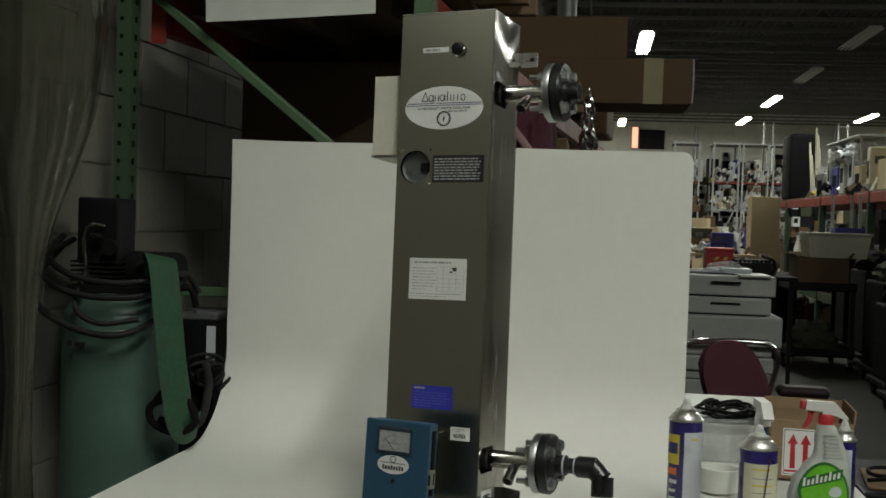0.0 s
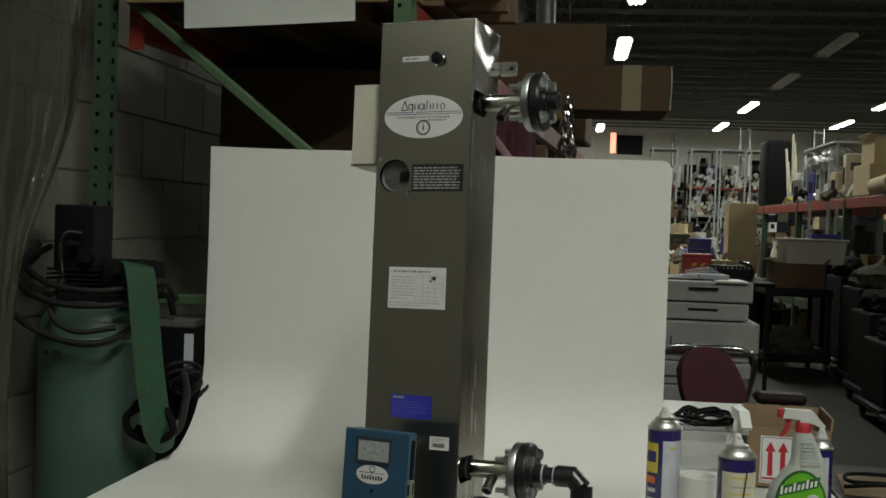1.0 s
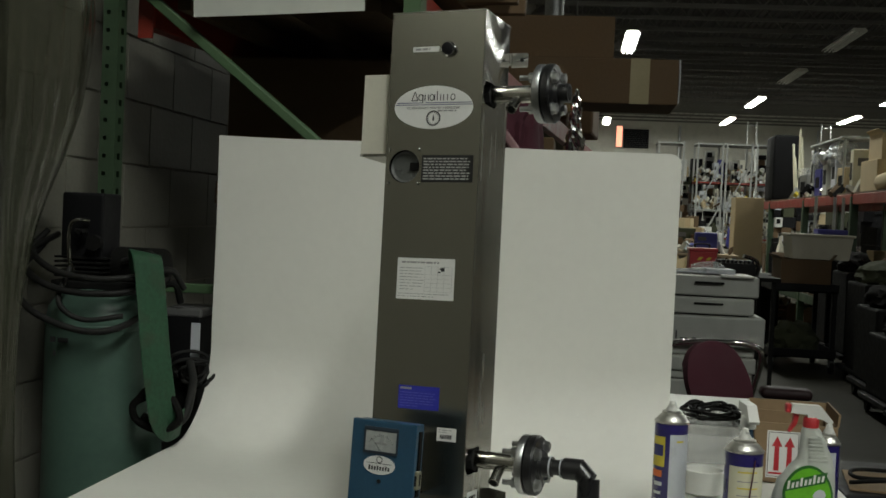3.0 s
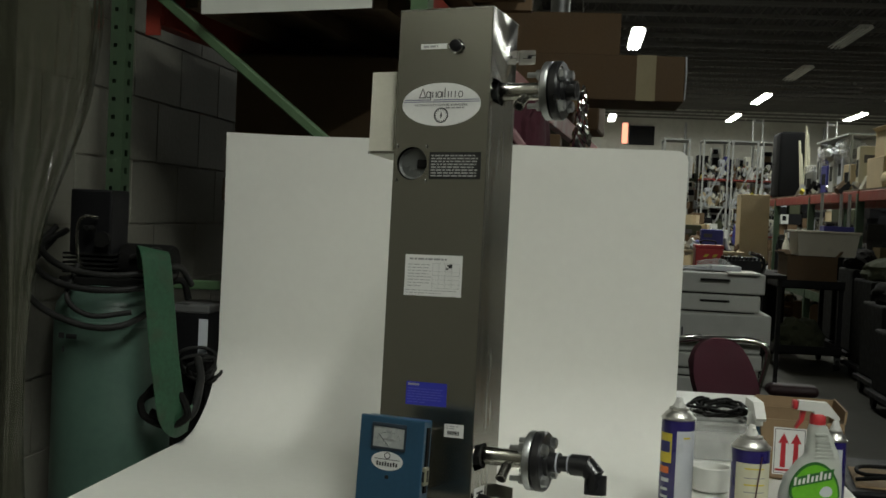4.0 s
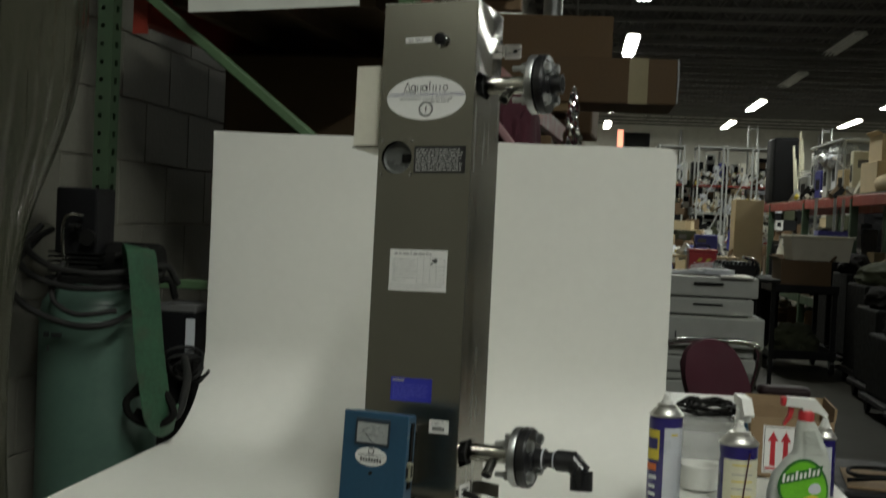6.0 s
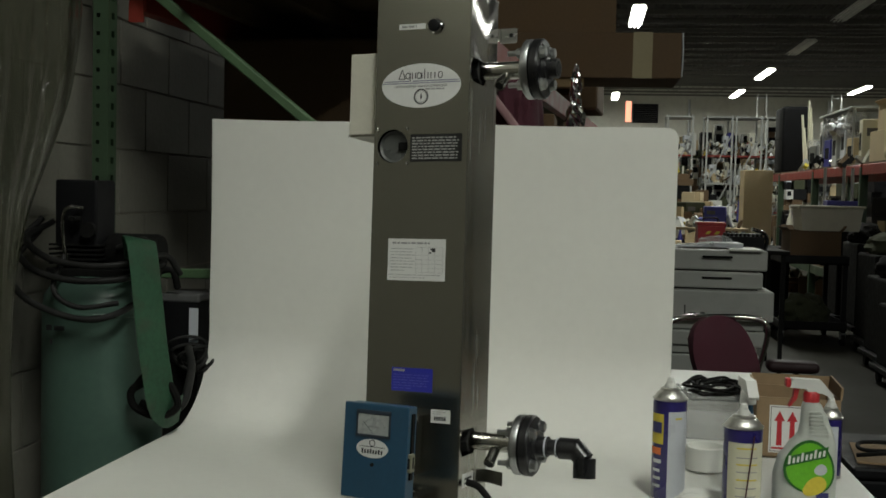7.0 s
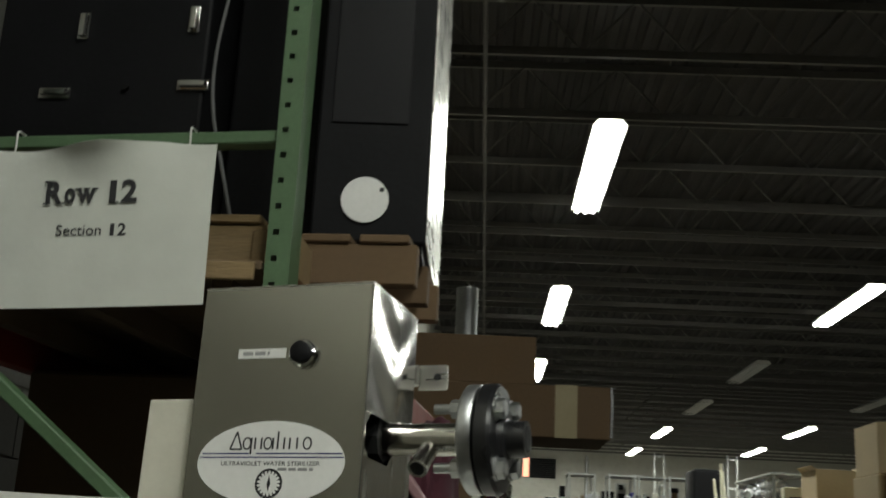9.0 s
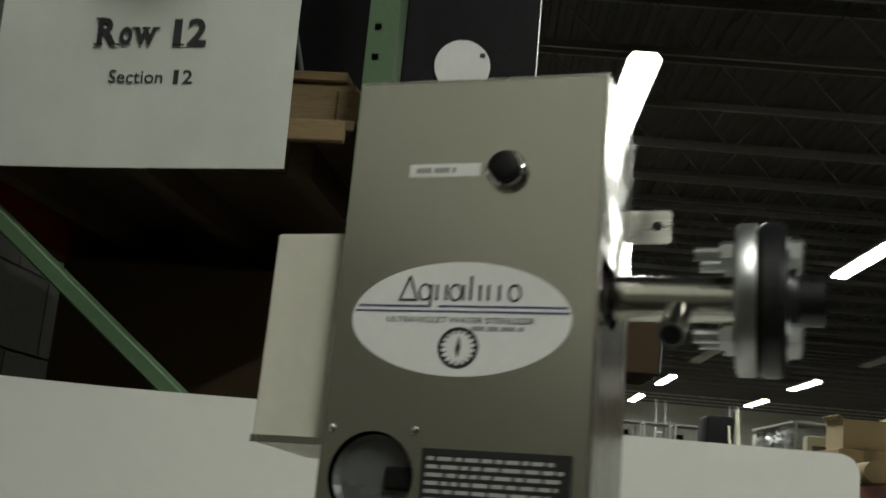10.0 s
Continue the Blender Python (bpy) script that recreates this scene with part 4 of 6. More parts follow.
LINE = pose(-0.087, -0.0025, 0.041, 0, -2)
for c, x0, x1, z1, feet in (("R", 0.003, 0.036, 0.046, ((0.08, 0.03, 0.015), (0.06, 0.97, 0.014), (0.97, 0.03, 0.013))), ("o", 0.040, 0.061, 0.031, ()), ("w", 0.064, 0.101, 0.030, ((0.05, 0.97, 0.013), (0.5, 0.97, 0.013), (0.95, 0.97, 0.012))),
                            ("1", 0.128, 0.141, 0.046, ((0.72, 0.03, 0.019),)), ("2", 0.151, 0.182, 0.046, ())):
    part("letter" if c.isalpha() else "numeral", moved(glyph(c, x0, x1, 0.0, z1, feet, 0.0016), LINE), "ink", sign, "bold black printed character")
part("small_word", moved(words("Section", 0.031, 0.088, 0.0), pose(-0.012, 0.0005, -0.009, 0, -2)), "ink", sign, "thin black word Section")
part("small_numeral", moved(words("1", 0.032, 0.008, 0.0008), pose(0.053, 0.0005, -0.0065, 0, -2)), "ink", sign)
part("small_numeral", moved(words("2", 0.032, 0.016, 0.0008), pose(0.072, 0.0005, -0.006, 0, -2)), "ink", sign)
for x in (-0.19, 0.165):
    zc = 0.181 + 0.03 * (x + 0.2)
    part("tie", tube([(x, 0.05, zc - 0.024), (x + 0.002, 0.047, zc), (x, 0.05, zc + 0.024), (x, 0.07, zc + 0.028), (x, 0.089, zc + 0.022), (x, 0.089, zc - 0.022), (x, 0.07, zc - 0.027), (x, 0.05, zc - 0.024)], 0.0022, 5, 6), "white_plastic", sign, smooth=True)


def carton(m, w, d, h, material="card", label="brown cardboard carton, taped shut", tape=True, flaps=False, group="cartons", spread=50):
    t = thing("carton", m, label, "carton", group)
    if flaps:
        th = 0.005
        part("wall", join(box(0, w, 0, th, 0, h), box(0, w, d - th, d, 0, h), box(0, th, th, d - th, 0, h), box(w - th, w, th, d - th, 0, h), box(0, w, 0, d, 0, th)), material, t)
        part("flap", moved(box(0, w, -0.0025, 0.0025, 0, d * 0.14), pose(0, d, h, -spread)), material, t)
        part("flap", moved(box(-0.0025, 0.0025, 0, d, 0, w * 0.16), pose(w, 0, h, 0, spread * 0.8)), material, t)
        part("flap", moved(box(-0.0025, 0.0025, 0, d, 0, w * 0.12), pose(0, 0, h, 0, -spread)), material, t)
    else:
        part("body", box(0, w, 0, d, 0, h, min(w, d, h) * 0.02, 1), material, t)
        part("seam", box(0.002, w - 0.002, d / 2 - 0.0015, d / 2 + 0.0015, h, h + 0.001), "ink", t)
        if tape:
            part("tape", box(w / 2 - 0.03, w / 2 + 0.03, -0.001, 0.0, h * 0.6, h), "tape", t)
            part("tape", box(-0.001, w + 0.001, d / 2 - 0.028, d / 2 + 0.028, h + 0.001, h + 0.0018), "tape", t)
    return t


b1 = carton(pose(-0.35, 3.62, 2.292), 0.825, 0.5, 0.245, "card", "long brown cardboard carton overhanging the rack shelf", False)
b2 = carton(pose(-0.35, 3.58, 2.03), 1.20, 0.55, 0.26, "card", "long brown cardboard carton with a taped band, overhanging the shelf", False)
part("taped_band", box(0.925, 1.035, -0.003, 0.0, 0.0, 0.263), "tape", b2, "wide band of yellowed tape")
part("loose_strap", tube([(1.203, -0.002, 0.26), (1.207, -0.006, 0.14), (1.203, -0.004, 0.01)], 0.004, 6, 6), "label_silver", b2)
single("timber_packer", box(-0.3, 0.3, 3.6, 3.7, 1.977, 2.029, 0.003, 1), "wood", pose(0, 0, 0), "rough timber packer under the long carton", "timber")
single("metal_duct", lathe([(0.0, 0.0), (0.062, 0.0), (0.062, 0.36), (0.064, 0.365), (0.064, 0.375), (0.056, 0.375), (0.056, 0.01)], 28), "galvanised", pose(0.10, 4.3, 2.556), "upright offcut of shiny round metal duct on the cartons", "duct", smooth=True)
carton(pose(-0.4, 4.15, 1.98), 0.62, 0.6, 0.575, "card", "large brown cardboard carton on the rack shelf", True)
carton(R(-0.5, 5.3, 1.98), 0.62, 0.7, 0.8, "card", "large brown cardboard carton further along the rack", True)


def sack(name, m, rx, ry, rz, material, label, category, seed=1):
    bm = bmesh.new()
    bmesh.ops.create_icosphere(bm, subdivisions=4, radius=1)
    for v in bm.verts:
        n = noise.fractal(v.co * 1.7 + Vector((seed * 7.1, 0, 0)), 0.8, 2.0, 4)
        v.co *= 1 + 0.22 * n
        v.co = Vector((v.co.x * rx, v.co.y * ry, max(v.co.z, -0.55) * rz + 0.55 * rz))
    return single(name, bm, material, m, label, category, smooth=True)


# on the shelf level behind the paper
low = thing("lower_shelf", R(-RW, 0.6, 1.40), "dark timber shelf boards at chest height inside the rack", "shelf")
part("board", box(0.07, RW + 0.52, 0, 1.7, 0.0, 0.025, 0.003, 1), "deck_wood", low)
part("batten", box(0.07, 0.13, 0, 1.7, -0.05, 0.0), "deck_wood", low)
for x in (0.08, RW - 0.05):
    for yy in (0.02, 1.64):
        part("leg", box(x, x + 0.05, yy, yy + 0.05, -1.4, 0.0), "deck_wood", low)
# dark goods added here also block light from the wall under the shelf
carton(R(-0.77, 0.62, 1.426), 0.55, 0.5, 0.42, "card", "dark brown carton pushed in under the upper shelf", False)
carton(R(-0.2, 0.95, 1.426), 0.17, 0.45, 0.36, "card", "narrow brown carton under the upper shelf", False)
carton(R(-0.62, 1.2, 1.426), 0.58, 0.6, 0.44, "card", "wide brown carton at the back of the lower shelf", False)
sack("red_blanket", pose(0.07, 1.35, 1.42), 0.10, 0.2, 0.27, "maroon", "dark red blanket rolled up on the shelf", "blanket", 3)
# highlight on the red bundle, built as a pink slab
single("folded_cover", moved(box(-0.015, 0.015, -0.11, 0.11, 0, 0.3, 0.008), pose(0, 0, 0, 0, -38)), "pink_sheen", pose(0.15, 1.2, 1.50), "pinkish slab standing for the glossy highlight on the red bundle", "cloth")
carton(pose(0.0, 1.62, 1.43), 0.2, 0.4, 0.25, "card", "dark brown carton on the shelf", False)
foil = thing("foil_bottle", pose(0.285, 1.5, 1.43), "bottle wrapped in crumpled silver foil beside the rack", "bottle")


def crumple(rx, rz, seed, base):
    bm = bmesh.new()
    bmesh.ops.create_uvsphere(bm, u_segments=20, v_segments=26, radius=1)
    for v in bm.verts:
        n = noise.noise(v.co * 4.1 + Vector((seed, 0, 0)))
        v.co = Vector((v.co.x * rx * (1 + 0.5 * n), v.co.y * rx * (1 + 0.5 * n), v.co.z * rz + base))
    return bm


part("neck", crumple(0.022, 0.14, 3, 0.30), "chrome", foil)
part("body", crumple(0.04, 0.16, 5, 0.15), "chrome", foil)

# ---- compressor corner ----
TX, TY = -0.905, -0.17
tank = thing("air_compressor", pose(TX, TY, 0), "upright sea-green air compressor tank with a black pump on top", "air compressor")
tr = 0.152
part("tank", lathe([(0.0, 1.125), (0.05, 1.123), (0.095, 1.112), (0.128, 1.092), (0.146, 1.066), (tr, 1.035), (tr, 0.20), (0.145, 0.165), (0.12, 0.13), (0.0, 0.105)], 48), "tank", tank, "sea-green enamelled steel pressure vessel", smooth=True)
part("weld_seam", lathe([(tr, 1.03), (tr + 0.002, 1.027), (tr + 0.002, 1.02), (tr, 1.017)], 48), "tank", tank)
part("foot_ring", lathe([(0.13, 0.0), (0.135, 0.0), (0.14, 0.17), (0.135, 0.17), (0.13, 0.0)], 40), "tank", tank)
part("stencil", moved(bars([(-0.06, -0.045, 0.0, 0.014), (-0.04, -0.012, 0.0, 0.012), (-0.05, -0.044, -0.035, -0.02)], 0), pose(-0.02, -tr - 0.0005, 0.985)), "ink", tank)
part("top_plate", box(-0.12, 0.13, -0.08, 0.08, 1.115, 1.135, 0.003), "rubber", tank)
pump = part("pump", box(-0.10, 0.012, -0.07, 0.045, 1.19, 1.362, 0.006), "black_plastic", tank, "black pump housing")
for k in range(5):
    part("fin", box(-0.112, 0.022, -0.078, 0.06, 1.145 + 0.012 * k, 1.150 + 0.012 * k), "rubber", pump)
part("outlet", tube([(-0.06, -0.08, 1.16), (-0.062, -0.1, 1.2), (-0.062, -0.1, 1.27), (-0.045, -0.1, 1.292), (-0.02, -0.08, 1.29)], 0.005, 6, 8), "steel_side", pump, smooth=True)
part("valve", join(rod((-0.05, -0.095, 1.262), (-0.02, -0.09, 1.262), 0.008, 10), rod((-0.035, -0.11, 1.262), (-0.035, -0.08, 1.262), 0.006, 8)), "rubber", pump)
part("gauge", moved(lathe([(0, 0.014), (0.02, 0.014), (0.021, 0), (0, 0)], 20), pose(0.0, -0.085, 1.235, 90)), "rubber", pump)
part("motor", moved(lathe([(0.0, -0.07), (0.045, -0.07), (0.05, -0.06), (0.05, 0.06), (0.045, 0.07), (0.0, 0.07)], 24, "X"), Matrix.Translation((0.085, 0.01, 1.175))), "rubber", tank, smooth=True)

hose_loops = [
    [(-0.16, -0.02, 1.26), (-0.185, -0.1, 1.19), (-0.11, -0.17, 1.14), (0.0, -0.185, 1.115), (0.12, -0.14, 1.12), (0.16, 0.0, 1.15)],
    [(-0.165, -0.02, 1.23), (-0.19, -0.12, 1.14), (-0.12, -0.19, 1.07), (0.01, -0.2, 1.025), (0.1, -0.17, 1.03), (0.155, -0.05, 1.08)],
    [(-0.15, 0.02, 1.25), (-0.16, -0.1, 1.21), (-0.07, -0.16, 1.165), (0.05, -0.17, 1.15), (0.14, -0.12, 1.16), (0.17, 0.0, 1.17), (0.19, 0.05, 1.12)],
    [(-0.05, -0.12, 1.17), (-0.045, -0.185, 1.09), (0.02, -0.19, 1.05), (0.11, -0.155, 1.06)],
    [(0.06, -0.05, 1.19), (0.14, -0.07, 1.215), (0.175, -0.11, 1.17), (0.165, -0.15, 1.1)],
]
for k, pts in enumerate(hose_loops):
    single("air_hose", tube(pts, 0.0085 if k < 3 else 0.007, 8, 10), "hose", pose(TX, TY, 0), "dusty dark rubber air hose coiled over the tank top", "hose", "air hoses", smooth=True)

flat = [(0.13, -0.06, 1.17), (0.14, -0.1, 1.222), (0.165, -0.135, 1.2), (0.184, -0.15, 1.1), (0.2, -0.155, 0.98), (0.214, -0.15, 0.88), (0.222, -0.14, 0.82), (0.232, -0.11, 0.792), (0.242, -0.07, 0.798)]
strap = [(-0.038, -0.002), (0.038, -0.002), (0.04, 0.0), (0.038, 0.002), (-0.038, 0.002), (-0.04, 0.0)]
single("flat_hose", sweep(flat, strap, 8), "hose_green", pose(TX + 0.005, TY - 0.02, -0.005), "flat green lay-flat hose looped over the compressor", "hose", smooth=True)
single("air_hose", tube([(0.19, -0.10, 0.9), (0.198, -0.10, 0.83), (0.225, -0.095, 0.788), (0.238, -0.07, 0.80), (0.236, -0.03, 0.84), (0.224, 0.02, 0.88), (0.2, 0.06, 0.92)], 0.011, 8, 10), "hose", pose(TX, TY + 0.03, 0), "dusty dark rubber hose hanging in a loop behind the flat hose", "hose", "air hoses", smooth=True)
for k, (dx, dz, r) in enumerate(((0.0, 0.0, 0.05), (0.015, -0.012, 0.045), (0.03, 0.0, 0.04), (-0.01, 0.015, 0.055))):
    pts = [(r * math.cos(a), 0.02 * math.sin(2 * a) + 0.006 * k, r * 0.7 * math.sin(a)) for a in [2 * math.pi * j / 10 for j in range(11)]]
    single("cord_coil", tube(pts, 0.005, 5, 8), "hose", pose(-0.725 + dx, -0.02, 0.885 + dz), "grey cord hung in loose loops behind the tank", "cord", "loose cords", smooth=True)
single("cord_coil", tube([(-0.08, 0, 0.04), (-0.05, 0.0, 0.07), (0.0, 0, 0.06), (0.03, 0, 0.0), (-0.02, 0, -0.03), (-0.08, 0, -0.01), (-0.09, 0, 0.03), (-0.05, 0.01, 0.05), (0.01, 0.01, 0.03), (-0.02, 0.01, -0.015), (-0.07, 0.01, 0.0)], 0.010, 6, 8), "rubber", pose(-0.676, -0.31, 0.81), "black hose end bunched against the tank", "hose", smooth=True)
psu = thing("power_supply", pose(-0.79, 0.02, 0.64), "small dark electrical box with a pale front on a stand", "power supply")
part("case", box(-0.04, 0.075, 0, 0.14, 0.26, 0.41, 0.005), "case_black", psu)
part("lid", box(-0.03, 0.08, -0.004, 0.144, 0.39, 0.415, 0.006), "dull_cable", psu)
part("label", box(0.05, 0.076, -0.002, 0.0, 0.28, 0.375), "label_silver", psu)
part("stand", join(box(-0.03, 0.07, 0.01, 0.13, -0.64, 0.26, 0.004)), "rubber", psu)
part("handle", tube([(-0.035, -0.01, 0.42), (-0.03, -0.03, 0.47), (0.01, -0.03, 0.48), (0.02, -0.01, 0.43)], 0.01, 6, 8), "rubber", psu, smooth=True)


def film_roll():
    """A tall drape of clear film, gathered in at the waist, with deep vertical folds."""
    bm = bmesh.new()
    rows = []
    n, m = 144, 90
    for i in range(m + 1):
        s = i / m
        z = 2.75 * s
        r = 0.045 + 0.155 / (1 + math.exp(-(z - 1.42) / 0.1)) + 0.012 * math.sin(5 * z)
        row = []
        for j in range(n):
            a = 2 * math.pi * j / n
            soft = noise.noise(Vector((3 * math.cos(a), 3 * math.sin(a), 2 * z)))
            sharp = abs(noise.noise(Vector((4.5 * math.cos(a) + 5, 4.5 * math.sin(a), 1.6 * z + 1.2 * math.sin(a)))))
            crease = abs(noise.noise(Vector((9 * math.cos(a), 9 * math.sin(a) + 3, 3.5 * z + 2.0 * math.cos(2 * a)))))
            f = 1 + 0.08 * math.sin(5 * a + 1.3 * z) + 0.06 * soft + 0.16 * (0.35 - sharp) + 0.06 * (0.3 - crease)
            row.append(bm.verts.new((0.74 * r * f * math.cos(a), 1.15 * r * f * math.sin(a), z)))
        rows.append(row)
    for a, b in zip(rows, rows[1:]):
        for j in range(n):
            k = (j + 1) % n
            bm.faces.new((a[j], a[k], b[k], b[j]))
    return bm


film_obj = thing("plastic_wrap", pose(-0.95, -0.62, 0), "tall bundle of loose clear plastic film standing by the wall", "plastic film")
part("film", film_roll(), "film", film_obj, smooth=True)
part("core", rod((-0.05, 0.0, 0.0), (-0.05, 0.0, 2.7), 0.035, 20), "rubber", film_obj, "dull core inside the film", smooth=True)

# ---- on the table ----
def spray_can(x, y, yaw, body, labels, height=0.2, r=0.033, nozzle="white_plastic", label="", straw=False):
    t = thing("spray_can", pose(x, y, TOP + 0.001, 0, 0, yaw), label, "spray can", "spray cans")
    h = height
    part("body", lathe([(0.0, 0.0), (r - 0.002, 0.0), (r, 0.003), (r, h - 0.006), (r - 0.001, h)], 40), body, t, smooth=True)
    part("rim", lathe([(r + 0.0008, 0.0), (r + 0.0012, 0.002), (r + 0.0006, 0.005), (r, 0.0055)], 40), "tin", t, smooth=True)
    part("shoulder", lathe([(r, h - 0.002), (r + 0.0014, h - 0.001), (r + 0.0016, h + 0.002), (r * 0.96, h + 0.0035), (r * 0.9, h + 0.007), (r * 0.78, h + 0.0125), (r * 0.66, h + 0.016), (r * 0.6, h + 0.017), (r * 0.6, h + 0.0215), (r * 0.5, h + 0.0235), (0.0, h + 0.0235)], 40), "tin", t, "stepped bare tin shoulder", smooth=True)
    part("nozzle", join(lathe([(0.0, h + 0.044), (0.0055, h + 0.044), (0.0072, h + 0.041), (0.0085, h + 0.034), (0.0125, h + 0.0275), (0.0128, h + 0.0225), (0.0, h + 0.0225)], 24), box(-0.003, 0.003, -0.0105, -0.006, h + 0.034, h + 0.039)), nozzle, t, smooth=True)
    for name, a0, a1, z0, z1, m, lift in labels:
        bm = bmesh.new()
        n = 18
        lo = [bm.verts.new(((r + lift) * math.cos(radians(a0 + (a1 - a0) * k / n)), (r + lift) * math.sin(radians(a0 + (a1 - a0) * k / n)), z0)) for k in range(n + 1)]
        hi = [bm.verts.new((v.co.x, v.co.y, z1)) for v in lo]
        for k in range(n):
            bm.faces.new((lo[k], lo[k + 1], hi[k + 1], hi[k]))
        bmesh.ops.recalc_face_normals(bm, faces=bm.faces[:])
        part(name, bm, m, t, smooth=True)
    if straw:
        part("straw", rod((-0.012, -r - 0.003, 0.045), (0.003, -r - 0.003, h - 0.012), 0.0014, 8), "maroon", t)
    return t


spray_can(0.527, -0.605, 0, "navy", [("emblem", 190, 246, 0.12, 0.182, "yellow", 0.0003), ("brand_mark", 195, 240, 0.142, 0.165, "ink_blue", 0.0006), ("stripe", 190, 238, 0.098, 0.112, "orange_ink", 0.0004),
                                     ("side_label", 262, 345, 0.006, 0.188, "label_silver", 0.0003), ("print", 205, 240, 0.08, 0.088, "label_silver", 0.0004), ("print", 205, 236, 0.062, 0.068, "label_silver", 0.0004),
                                     ("print", 205, 238, 0.046, 0.052, "label_silver", 0.0004), ("print", 205, 238, 0.03, 0.036, "label_silver", 0.0004), ("print", 285, 310, 0.172, 0.176, "yellow", 0.0006)],
          0.2105, 0.0345, label="navy blue spray can with a yellow emblem and white nozzle")
spray_can(0.663, -0.70, 20, "navy", [("side_label", 196, 322, 0.004, 0.152, "label_cream", 0.0003), ("print", 225, 285, 0.14, 0.143, "yellow", 0.0005), ("print", 225, 290, 0.122, 0.124, "ink_grey", 0.0005), ("print", 225, 290, 0.108, 0.111, "yellow", 0.0005),
                                     ("print", 225, 290, 0.094, 0.096, "ink_grey", 0.0005), ("print", 225, 290, 0.078, 0.081, "yellow", 0.0005), ("print", 225, 288, 0.062, 0.064, "ink_grey", 0.0005), ("print", 225, 288, 0.046, 0.048, "ink_grey", 0.0005)],
          0.179, 0.0375, label="spray can turned to its cream printed label, red straw taped on", straw=True)
spray_can(0.908, -0.33, 0, "navy", [("side_label", 200, 300, 0.006, 0.118, "label_silver", 0.0003)], 0.136, 0.026, label="navy blue spray can behind the trigger bottle")


def trigger_head(t, z, material, accent, s=1.0, flip=1):
    head = part("trigger_head", join(slab([(-0.05 * s * flip, z + 0.026), (-0.046 * s * flip, z + 0.045), (0.018 * s * flip, z + 0.043), (0.048 * s * flip, z + 0.012), (0.043 * s * flip, z + 0.006), (0.02 * s * flip, z + 0.016), (-0.01 * s * flip, z + 0.018), (-0.012 * s * flip, z + 0.024)], -0.011, 0.011)), material, t, "spray trigger head")
    part("nozzle", box(min(-0.06 * s * flip, -0.048 * s * flip), max(-0.06 * s * flip, -0.048 * s * flip), -0.009, 0.009, z + 0.026, z + 0.045, 0.003), accent, head)
    part("trigger", slab([(-0.04 * s * flip, z + 0.026), (-0.028 * s * flip, z + 0.026), (-0.034 * s * flip, z + 0.002), (-0.05 * s * flip, z - 0.016), (-0.052 * s * flip, z - 0.012), (-0.042 * s * flip, z + 0.006)], -0.006, 0.006), accent, head)
    part("collar", lathe([(0.0, z - 0.008), (0.016, z - 0.008), (0.0165, z + 0.014), (0.013, z + 0.019), (0.0, z + 0.019)], 24), accent, head, smooth=True)


bottle = thing("trigger_bottle", pose(0.815, -0.575, TOP + 0.001, 0, 0, 3), "white plastic trigger spray bottle with a bright green label", "spray bottle", "spray bottles")


def flat_bottle(sections):
    """Rounded sections from the foot up: left, right, half depth, height."""
    bm = bmesh.new()
    n, rows = 40, []
    dense = []
    for p, q in zip(sections, sections[1:]):
        for k in range(3):
            t = k / 3
            f = t * t * (3 - 2 * t)
            dense.append([p[j] + (q[j] - p[j]) * (f if j < 3 else t) for j in range(4)])
    for x0, x1, d, z in dense + [list(sections[-1])]:
        row = []
        for k in range(n):
            t = 2 * math.pi * k / n
            c, s = math.cos(t), math.sin(t)
            p = 0.7 if x1 - x0 > 0.06 else 1.0
            row.append(bm.verts.new(((x0 + x1) / 2 + (x1 - x0) / 2 * math.copysign(abs(c) ** p, c), d * math.copysign(abs(s) ** p, s), z)))
        rows.append(row)
    for a, b in zip(rows, rows[1:]):
        for k in range(n):
            bm.faces.new((a[k], a[(k + 1) % n], b[(k + 1) % n], b[k]))
    bm.faces.new(rows[0][::-1])
    bm.faces.new(rows[-1])
    return bm


part("body", flat_bottle([(-0.068, 0.052, 0.028, 0.0), (-0.072, 0.055, 0.031, 0.006), (-0.072, 0.055, 0.031, 0.06), (-0.064, 0.055, 0.031, 0.095), (-0.045, 0.053, 0.030, 0.12), (-0.0225, 0.046, 0.026, 0.148), (-0.0205, 0.035, 0.021, 0.178), (-0.0195, 0.0225, 0.0165, 0.203), (-0.0165, 0.0165, 0.0165, 0.212)]), "milky", bottle, smooth=True)
for k in range(7):
    z = 0.148 + 0.0075 * k
    half = 0.0205 - 0.0012 * k
    part("grip_rib", moved(slab(ellipse(0, 0, half, 0.0024, 20), -0.0022, 0.002), pose(0.0125 - 0.0012 * k, -0.0253 + 0.0011 * k, z)), "milky", bottle)


def blob(cx, cz, rx, rz, tilt, y, n=36):
    """A flat egg-shaped printed patch, leaning by the given angle."""
    a = radians(tilt)
    pts = []
    for k in range(n):
        t = 2 * math.pi * k / n
        x, z = rx * math.cos(t), rz * math.sin(t) * (1 + 0.16 * math.cos(t))
        pts.append((cx + x * math.cos(a) - z * math.sin(a), cz + x * math.sin(a) + z * math.cos(a)))
    return slab(pts, y - 0.0004, y)


